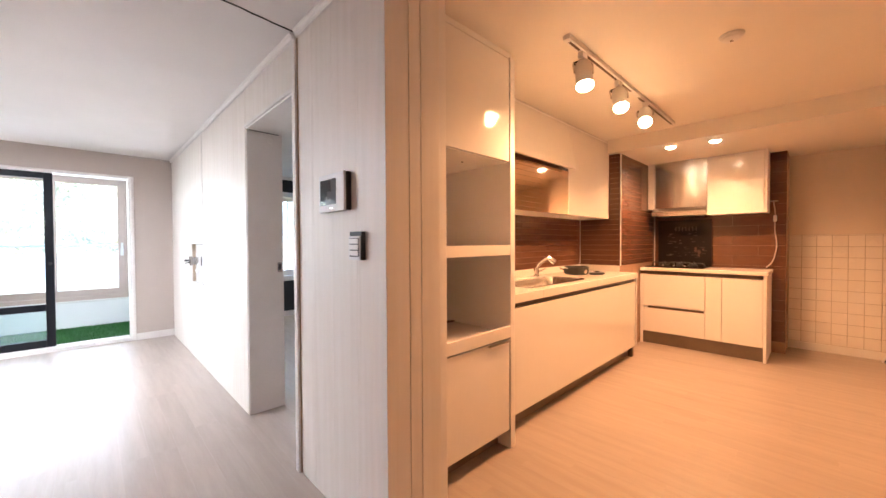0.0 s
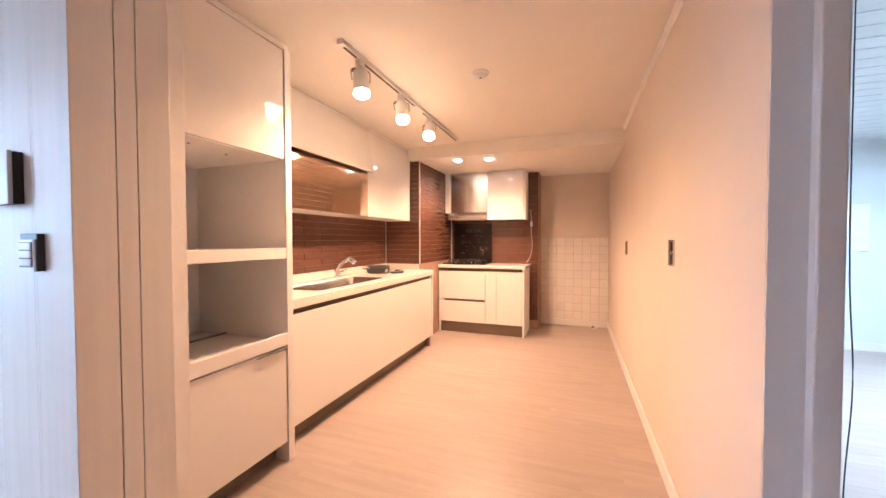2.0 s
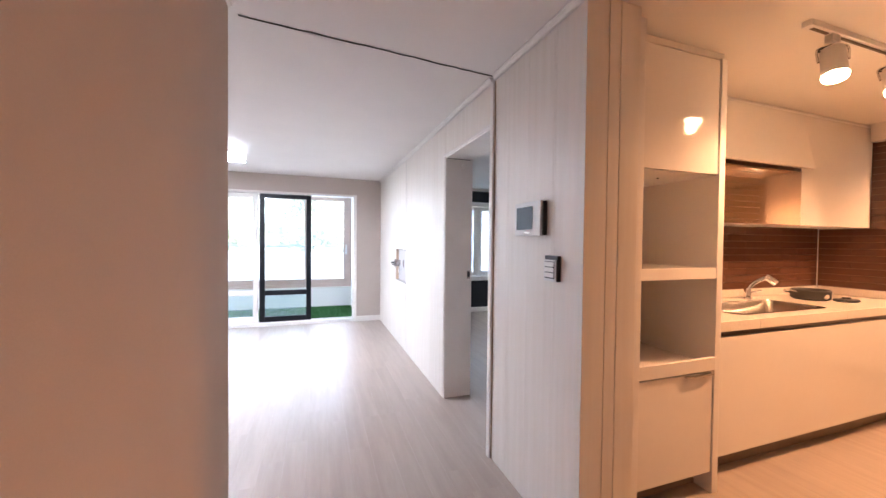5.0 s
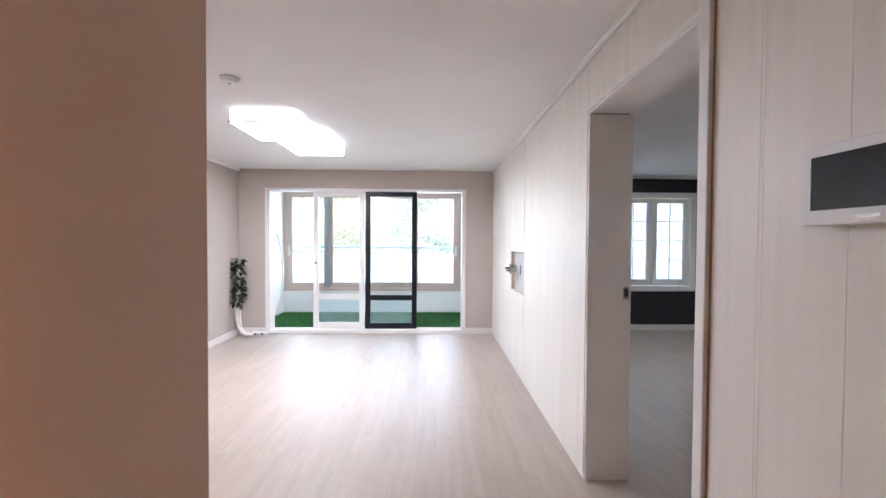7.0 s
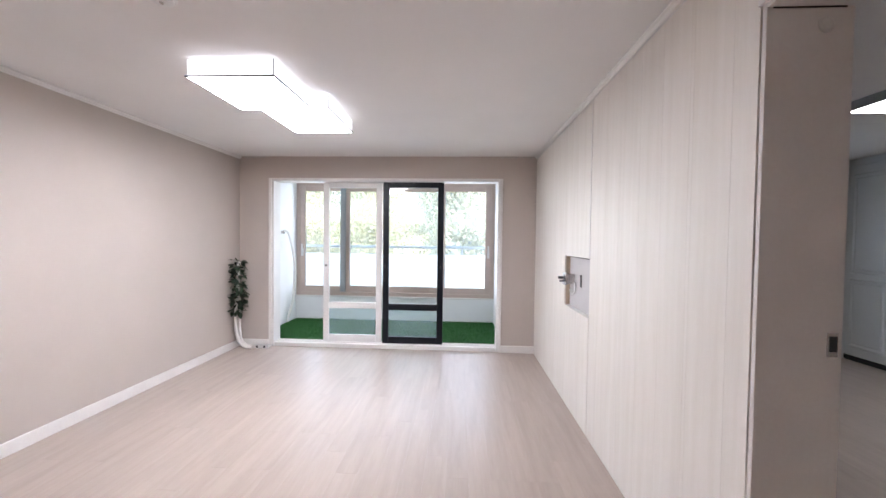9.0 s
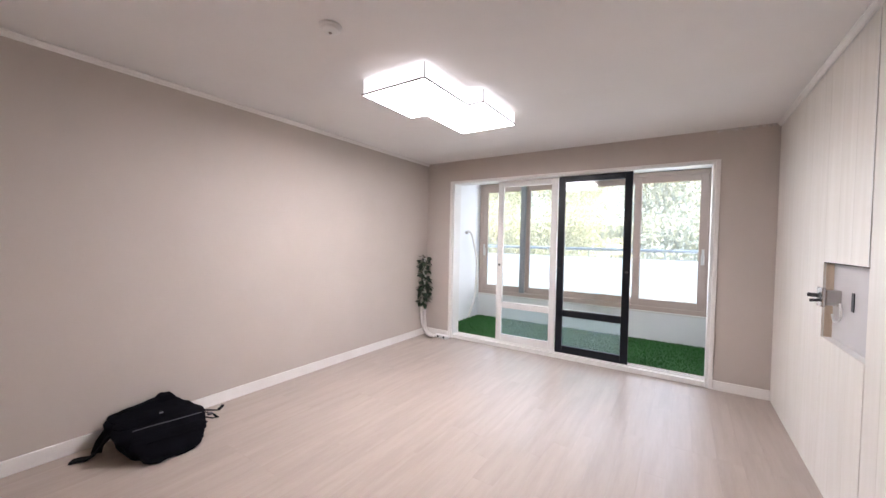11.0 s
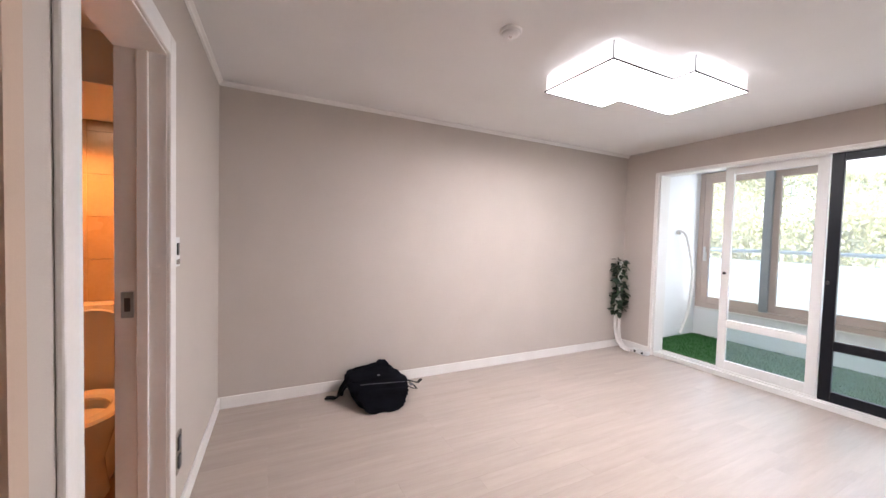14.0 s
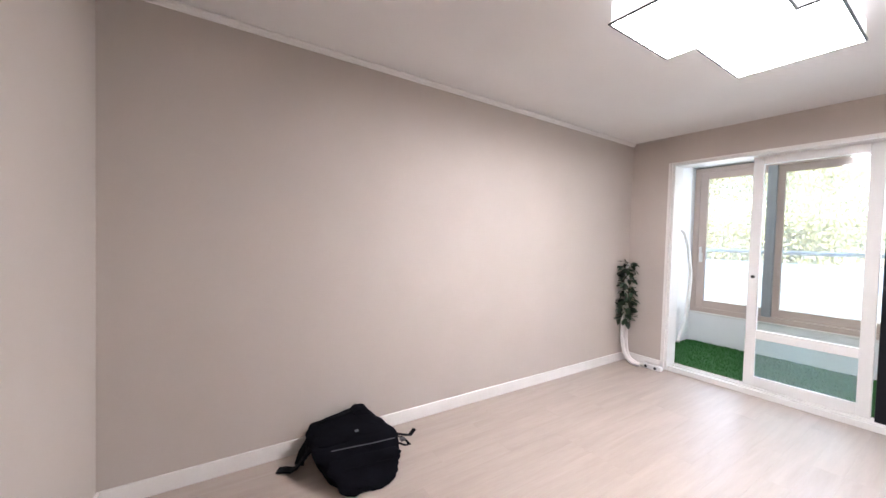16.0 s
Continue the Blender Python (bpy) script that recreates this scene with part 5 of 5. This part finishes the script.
part("body", box(-2.53, 5.975, 0.0, -2.34, 6.035, 0.042, 0.006), M_PLASTIC, strip)
for k in range(2):
    part("socket", cyl((-2.48 + k * 0.09, 5.9745, 0.021), (-2.48 + k * 0.09, 5.972, 0.021), 0.014, seg=14), M_DARK, strip)
part("cord", tube([(-2.53, 6.0, 0.015), (-2.58, 5.985, 0.012), (-2.62, 6.0, 0.02)], 0.008, 6), M_DARK, strip)
gar = thing("leaf_garland", (-2.68, 5.93, 0.45), "artificial dark green leaf garland wrapped round white pipes", "garland")
r = random.Random(7)
part("stem", tube([(-2.69 + 0.03 * math.cos(k * 1.3), 5.93 + 0.03 * math.sin(k * 1.3), 0.42 + k * 0.055) for k in range(13)], 0.005, 6), M_STEM, gar)
part("pipe_top", tube([(-2.69, 5.935, 0.58), (-2.69, 5.94, 0.85), (-2.70, 5.97, 1.03)], 0.02, 10), M_TRIM, gar, smooth=True)
leafv = [(0, 0, 0), (0.35, 0.32, 0.06), (0.75, 0.22, 0.02), (1.0, 0, -0.08), (0.75, -0.22, 0.02), (0.35, -0.32, 0.06), (0.5, 0, -0.04)]
me = bpy.data.meshes.new("leaf")
me.from_pydata([(x * 0.095, y * 0.1, z * 0.095) for x, y, z in leafv], [], [(0, 1, 6), (1, 2, 6), (2, 3, 6), (3, 4, 6), (4, 5, 6), (5, 0, 6)])
me.materials.append(M_LEAF)
for k in range(170):
    z = 0.44 + 0.62 * r.random()
    a = r.uniform(0, 2 * math.pi)
    rad = r.uniform(0.025, 0.06)
    ob = new("leaf", me)
    ob.parent = gar
    s = r.uniform(0.6, 1.0)
    px, py = -2.685 + rad * math.cos(a), 5.925 + rad * math.sin(a)
    ob.matrix_basis = Matrix.Translation(Vector((max(px, XL + 0.02), min(py, YF - 0.02), z)) - ORIGIN[gar]) @ Euler((r.uniform(-.6, .6), r.uniform(-.4, 1.1), a + r.uniform(-.6, .6) if px > XL + 0.03 else r.uniform(-.9, .9))).to_matrix().to_4x4() @ Matrix.Scale(s, 4)

# torn paper along the ceiling edge of the balcony wall
r = random.Random(9)
for name, x0, x1 in (("trim_torn_paper_left", -2.70, -2.42), ("trim_torn_paper_right", 0.38, 0.79)):
    bm = None
    x = x0
    while x < x1:
        w = r.uniform(0.012, 0.04)
        bm = box(x, YF - r.uniform(0.004, 0.012), H - r.uniform(0.012, 0.03), x + w, YF - 0.001, H - 0.001, 0.003, bm)
        x += w * r.uniform(0.9, 1.5)
    structure(name, bm, M_CRUMB)

# balcony hose
hs = thing("balcony_hose", (-2.74, 7.3, 0.0), "white flexible hose hanging down the balcony wall", "hose")
part("hose", tube([(-2.795, 7.20, 1.41), (-2.755, 7.22, 1.43), (-2.72, 7.28, 1.36), (-2.70, 7.38, 1.05), (-2.70, 7.42, 0.75), (-2.73, 7.42, 0.35), (-2.76, 7.36, 0.12), (-2.75, 7.28, 0.022)], 0.02, 10), M_TRIM, hs, smooth=True)
part("wall_bracket", box(-2.80, 7.175, 1.385, -2.765, 7.225, 1.43, 0.004), M_STEEL, hs)

# ---- bedroom ----
bw = thing("bedroom_window", (3.11, 6.30, 0.585), "white lattice window with milky panes in the dark wall", "window")
fr = part("frame", boxes((2.03, 6.262, 0.585, 2.11, 6.40, 2.05, 0.004), (3.78, 6.262, 0.585, 3.86, 6.40, 2.05, 0.004), (2.11, 6.262, 1.97, 3.78, 6.40, 2.05, 0.004), (2.11, 6.262, 0.585, 3.78, 6.40, 0.665, 0.004)), M_WHITE, bw)
for k in range(3):
    a = 2.115 + k * 0.555
    b = a + 0.55
    sa = part("sash", boxes((a, 6.31, 0.67, a + 0.075, 6.345, 1.965, 0.003), (b - 0.075, 6.31, 0.67, b, 6.345, 1.965, 0.003), (a + 0.075, 6.311, 1.90, b - 0.075, 6.344, 1.965, 0.003), (a + 0.075, 6.311, 0.67, b - 0.075, 6.344, 0.76, 0.003)), M_WHITE, bw)
    p = part("pane", box(a + 0.07, 6.327, 0.755, b - 0.07, 6.331, 1.905), M_MILK, sa)
    p.visible_shadow = False
    part("muntin", box(a + 0.269, 6.316, 0.761, a + 0.281, 6.3265, 1.899), M_WHITE, sa)
    for j in range(1, 4):
        part("muntin", box(a + 0.076, 6.317, 0.755 + j * 0.288, b - 0.076, 6.3265, 0.767 + j * 0.288), M_WHITE, sa)
wr = 4.39


def wardrobe_door(y0, y1, handle):
    w = thing("wardrobe", (wr + 0.3, (y0 + y1) / 2, 0), "white built-in wardrobe unit with raised panel door", "wardrobe", "built-in wardrobes")
    part("body", box(wr + 0.024, y0 + 0.001, 0.06, 5.07, y1 - 0.001, H - 0.004), M_WARDROBE, w)
    d = part("door", box(wr, y0 + 0.003, 0.065, wr + 0.022, y1 - 0.003, 2.215, 0.003), M_WARDROBE, w)
    for z0, z1 in ((0.16, 0.93), (1.0, 2.12)):
        own = bmesh.new()
        rings = []
        for ins, dx in ((0.055, 0.0), (0.063, -0.010), (0.075, -0.010), (0.095, -0.002), (0.11, -0.008)):
            rings.append([own.verts.new((wr - 0.0005 + dx, y, z)) for y, z in ((y0 + ins, z0 + ins - 0.055), (y1 - ins, z0 + ins - 0.055), (y1 - ins, z1 - ins + 0.055), (y0 + ins, z1 - ins + 0.055))])
        for u, v in zip(rings, rings[1:]):
            for k in range(4):
                own.faces.new((u[k], u[(k + 1) % 4], v[(k + 1) % 4], v[k]))
        own.faces.new(rings[-1]), own.faces.new(rings[0])
        part("panel", own, M_WARDROBE, d)
    if handle is not None:
        part("handle", box(wr - 0.03, handle - 0.02, 0.95, wr - 0.001, handle + 0.02, 0.97, 0.005), M_DARK, d, "dark metal handle")
    part("plinth", box(wr + 0.03, y0, 0, wr + 0.05, y1, 0.06), M_DARK, w)
    part("top_filler", box(wr + 0.004, y0, 2.22, wr + 0.022, y1, H - 0.004), M_WARDROBE, w)


for k, (a, b) in enumerate(((5.745, 6.235), (5.235, 5.741), (4.725, 5.231), (4.215, 4.721), (3.705, 4.211))):
    wardrobe_door(a, b, (a + 0.03, b - 0.03, a + 0.03, b - 0.03, None)[k])
structure("trim_wardrobe_filler", boxes((wr + 0.002, 6.238, 0, wr + 0.022, 6.289, H - 0.004)), M_WARDROBE)
bl = thing("ceiling_lamp", (2.95, 4.25, H), "flat square ceiling lamp with a dark rim in the bedroom", "ceiling lamp")
part("rim", boxes((2.58, 3.98, 2.235, 2.595, 4.50, H - 0.001, 0.003), (3.285, 3.98, 2.235, 3.30, 4.50, H - 0.001, 0.003), (2.595, 3.98, 2.235, 3.285, 3.995, H - 0.001, 0.003), (2.595, 4.485, 2.235, 3.285, 4.50, H - 0.001, 0.003)), M_ALU_GREY, bl)
part("diffuser", box(2.596, 3.996, 2.238, 3.284, 4.484, H - 0.004), M_LAMP_BED, bl)

# ---- bathroom ----
wc = thing("toilet", (-2.15, 1.37, 0.0), "white porcelain toilet with its lid raised", "toilet")
tx, ty = -2.01, 1.37
part("bowl", lathe([(0.0, 0.0), (0.13, 0.0), (0.12, 0.06), (0.11, 0.16), (0.15, 0.30), (0.19, 0.38), (0.195, 0.40), (0.15, 0.40), (0.12, 0.32), (0.05, 0.20), (0, 0.195)], (tx, ty, 0.002), 36, squash=(1.2, 0.95)), M_PORCELAIN, wc, smooth=True)
part("seat", lathe([(0.13, 0.0), (0.2, 0.0), (0.205, 0.012), (0.195, 0.024), (0.142, 0.024), (0.13, 0.012)], (tx, ty, 0.405), 36, squash=(1.2, 0.95)), M_PORCELAIN, wc, smooth=True)
own = lathe([(0, 0), (0.2, 0.0), (0.205, 0.008), (0.195, 0.02), (0, 0.022)], (0, 0, 0), 36, squash=(1.2, 0.95))
bmesh.ops.transform(own, matrix=Matrix.Translation((-2.29, ty, 0.605)) @ Matrix.Rotation(radians(-80), 4, "Y"), verts=own.verts)
part("lid", own, M_PORCELAIN, wc, smooth=True)
part("tank", box(-2.545, ty - 0.15, 0.36, -2.37, ty + 0.15, 0.79, 0.03), M_PORCELAIN, wc, smooth=True)
part("flush_lever", tube([(-2.37, ty - 0.14, 0.72), (-2.34, ty - 0.15, 0.72), (-2.33, ty - 0.2, 0.72)], 0.012, 8), M_CHROME, wc, smooth=True)
part("pedestal", box(-2.42, ty - 0.11, 0.002, -2.05, ty + 0.11, 0.36, 0.03), M_PORCELAIN, wc, smooth=True)
ledge = structure("trim_bath_ledge", boxes((-2.60, 0.2, 0.80, -2.42, YB - 0.152, 0.841, 0.004)), M_TOP)
dlb = thing("downlight", (-2.22, 1.25, 1.88), "round recessed downlight glowing warm in the bathroom", "downlight")
part("ring", lathe([(0.05, -0.004), (0.065, -0.004), (0.067, 0.0), (0.05, 0.0)], (-2.22, 1.25, 1.879), 26), M_PLASTIC, dlb)
part("lens", lathe([(0, -0.003), (0.05, -0.003), (0.05, -0.001), (0, -0.001)], (-2.22, 1.25, 1.879), 22), M_SPOTLIT, dlb)
lamp("bath_light", "SPOT", BATH_W, (1.0, 0.34, 0.085), look((-2.22, 1.25, 1.855), (-2.22, 1.251, 0)), 0.05, spot=145)

# ---- front room ----
rl = thing("ceiling_lamp", (3.6, -2.6, H), "flat ceiling lamp with a dark rim in the front room", "ceiling lamp")
LX, LY = 3.33, -2.47
part("rim", boxes((LX - 0.3, LY - 0.3, 2.24, LX - 0.285, LY + 0.3, H + 0.005, 0.003), (LX + 0.285, LY - 0.3, 2.24, LX + 0.3, LY + 0.3, H + 0.005, 0.003), (LX - 0.285, LY - 0.3, 2.24, LX + 0.285, LY - 0.285, H + 0.005, 0.003), (LX - 0.285, LY + 0.285, 2.24, LX + 0.285, LY + 0.3, H + 0.005, 0.003)), M_BLACK, rl)
part("diffuser", box(LX - 0.284, LY - 0.284, 2.244, LX + 0.284, LY + 0.284, H), M_LAMP_ROOM, rl)
lamp("front_room_light", "AREA", ROOM_W, (1.0, 0.94, 0.88), look((LX, LY, 2.235), (LX, LY - 0.001, 0)), 0.5, 0.5)
fb = thing("fuse_box", (5.49, -2.95, 1.1), "pale framed fuse box cover on the far wall", "fuse box")
part("frame", box(5.475, -3.12, 1.10, 5.499, -2.80, 1.62, 0.004), M_PLASTIC, fb)
part("cover", box(5.468, -3.09, 1.24, 5.474, -2.83, 1.59, 0.003), M_GLOSS, fb)
cb = thing("loose_cable", (XK - 0.02, RY - 0.05, 0.0), "thin dark cable hanging down the door casing", "cable")
part("cable", tube([(XK - 0.03, RY - 0.030, 1.9), (XK - 0.032, RY - 0.030, 1.2), (XK - 0.034, RY - 0.04, 0.9), (XK - 0.03, RY - 0.030, 0.6), (XK - 0.032, RY - 0.032, 0.02)], 0.0015, 6), M_DARK, cb)

# ---- pieces: panels, tiles, turf and planks ----
def panel_run(y, end, widths, z0, z1):
    k = 0
    while y < end - 0.01:
        w = min(widths[k % len(widths)], end - y)
        part("panel", box(XR, y + 0.0004, z0, XR + 0.007, y + w - 0.0004, z1, 0.0006), M_PANEL, wall_p)
        y += w
        k += 1


W = (0.10, 0.20, 0.02, 0.19, 0.19, 0.21, 0.02, 0.18)
panel_run(1.25, 2.022, (0.19, 0.012, 0.21, 0.19, 0.012, 0.20), 0, H - 0.036)
panel_run(2.065, DY1, (0.44,), DH + 0.02, H - 0.036)
panel_run(DY1 + 0.005, HY0 - 0.006, W, 0, H - 0.036)
panel_run(HY1, YF - 0.002, W, 0, H - 0.036)
panel_run(HY0 + 0.004, HY1, (0.19, 0.18, 0.20), 0, HZ0)
panel_run(HY0 + 0.004, HY1, (0.19, 0.18, 0.20), HZ1, H - 0.036)
for a, b in ((XR + 0.001, 0.91), (0.912, 0.97), (0.972, 1.076)):
    part("panel", box(a + 0.0008, 1.25, 0, b - 0.0008, 1.2575, H - 0.004, 0.0015), M_PANEL, wall_k1)

TILE_MESH = {}


def tile_mesh(axis, w, h, d, mat, name):
    key = (axis, round(w, 3), round(h, 3), mat.name)
    if key not in TILE_MESH:
        sx, sy = (d, w) if axis == "x" else (w, d)
        bm = box(-sx / 2, -sy / 2, -h / 2, sx / 2, sy / 2, h / 2)
        bmesh.ops.bevel(bm, geom=bm.edges[:], offset=0.0012, segments=1, affect="EDGES")
        TILE_MESH[key] = mesh_of(name, bm, mat)
    return TILE_MESH[key]


def tile_wall(parent, axis, plane, a0, a1, z0, z1, tw, th, gap, mat, bond, d=0.006, name="tile"):
    """Lays tiles on a plane; axis: the one the plane is square to; plane: the middle of the tile's depth."""
    row, z = 0, z0
    while z < z1 - 0.01:
        h = min(th, z1 - z)
        a = a0 - (tw * 0.5 if bond and row % 2 else 0)
        while a < a1 - 0.012:
            lo, hi = max(a, a0), min(a + tw, a1)
            if hi - lo > 0.012:
                me = tile_mesh(axis, hi - lo - gap, h - gap, d, mat, name)
                c = (lo + hi) / 2
                piece(name, me, parent, (plane, c, z + h / 2) if axis == "x" else (c, plane, z + h / 2))
            a += tw
        z += th
        row += 1


TW, TH = 0.45, 0.056
tile_wall(wall_kb, "y", YBACK - 0.003, 1.80, XCOL - 0.002, 0.945, 1.87, TW, TH, 0.003, M_TILE, True)
tile_wall(wall_kc, "x", XCOL - 0.003, YCOL + 0.002, YBACK - 0.008, 0.945, H - 0.005, TW, TH, 0.003, M_TILE, True)
tile_wall(wall_kc, "y", YCOL - 0.003, XCOL + 0.002, XHOB - 0.002, 0.945, SOFFIT - 0.002, TW, TH, 0.003, M_TILE, True)
tile_wall(wall_kh, "x", XHOB - 0.003, 0.367, YCOL - 0.008, 0.12, 0.93, TW, TH * 2, 0.002, M_TILE, True)
tile_wall(wall_kh, "x", XHOB - 0.003, 0.367, YCOL - 0.008, 0.93, SOFFIT - 0.002, TW, TH * 2, 0.002, M_TILE, True)
structure("trim_alcove_grout", boxes((XALC - 0.004, YK + 0.002, 0.087, XALC - 0.0005, 0.363, 1.272)), M_WGROUT)
grout = bpy.data.objects["trim_alcove_grout"]
tile_wall(grout, "x", XALC - 0.006, YK + 0.003, 0.362, 0.088, 1.271, 0.115, 0.117, 0.004, M_WTILE, False, 0.006)
bath = bpy.data.objects["wall_bath_tiles"]
tile_wall(bath, "x", -2.547, 0.21, YB - 0.155, 0.844, 1.876, 0.52, 0.243, 0.003, M_BTILE, False, 0.006)

# turf blades
vs, fs = [], []
r = random.Random(21)
for i in range(26000):
    x, y = r.uniform(-2.79, 0.46), r.uniform(YF + 0.175, BY - 0.005)
    h, a, l = r.uniform(0.012, 0.026), r.uniform(0, 6.283), r.uniform(0, 0.012)
    b = len(vs)
    c, s = math.cos(a) * 0.0035, math.sin(a) * 0.0035
    vs += [(x - c, y - s, -0.012), (x + c, y + s, -0.012), (x + l * s * 200, y + l * c * 200, -0.012 + h)]
    fs.append((b, b + 1, b + 2))
me = bpy.data.meshes.new("turf")
me.from_pydata(vs, [], fs)
me.materials.append(M_TURF)
tagged(new("turf", me), "bright green artificial turf covering the balcony floor", "turf", kind="stuff")

# laminate planks
PW, PL = 0.125, 1.0
plank_mesh = {}


def plank_me(w, ln):
    key = (round(w, 3), round(ln, 3))
    if key not in plank_mesh:
        bm = box(-w / 2 + 0.0002, -ln / 2 + 0.0002, -0.004, w / 2 - 0.0002, ln / 2 - 0.0002, 0.0)
        plank_mesh[key] = mesh_of("plank", bm, M_FLOOR)
    return plank_mesh[key]


def lay(x0, x1, y0, y1, seed, single):
    rr = random.Random(seed)
    rest = None
    x = x0
    while x < x1 - 0.004:
        w = min(PW, x1 - x)
        y = y0 - rr.choice((0, 0.2, 0.4, 0.6, 0.8)) * PL
        while y < y1 - 0.004:
            lo, hi = max(y, y0), min(y + PL, y1)
            if hi - lo > 0.01:
                if single:
                    piece("plank", plank_me(w, hi - lo), floor, (x + w / 2, (lo + hi) / 2, 0.0))
                else:
                    rest = box(x + 0.0002, lo + 0.0002, -0.004, x + w - 0.0002, hi - 0.0002, 0.0, bm=rest)
            y += PL
        x += PW
    if rest:
        tagged(part("planks", rest, M_FLOOR, floor), kind="stuff")


lay(XL, XR, 1.78, YF, 1, True)
lay(OX0 + 0.035, OX1 - 0.035, YF, YF + 0.02, 8, True)
lay(XHALL, XK, -0.6, 1.78, 2, True)
lay(XK, XALC, YK, 2.1, 3, True)
lay(XHALL, XK, -3.5, -0.6, 4, False)
lay(XK + 0.0, 5.5, -3.5, YK - 0.11, 5, False)
lay(XR2, 5.05, 2.33, 6.29, 6, False)
lay(XR, XR2, 2.13, 3.0, 7, False)
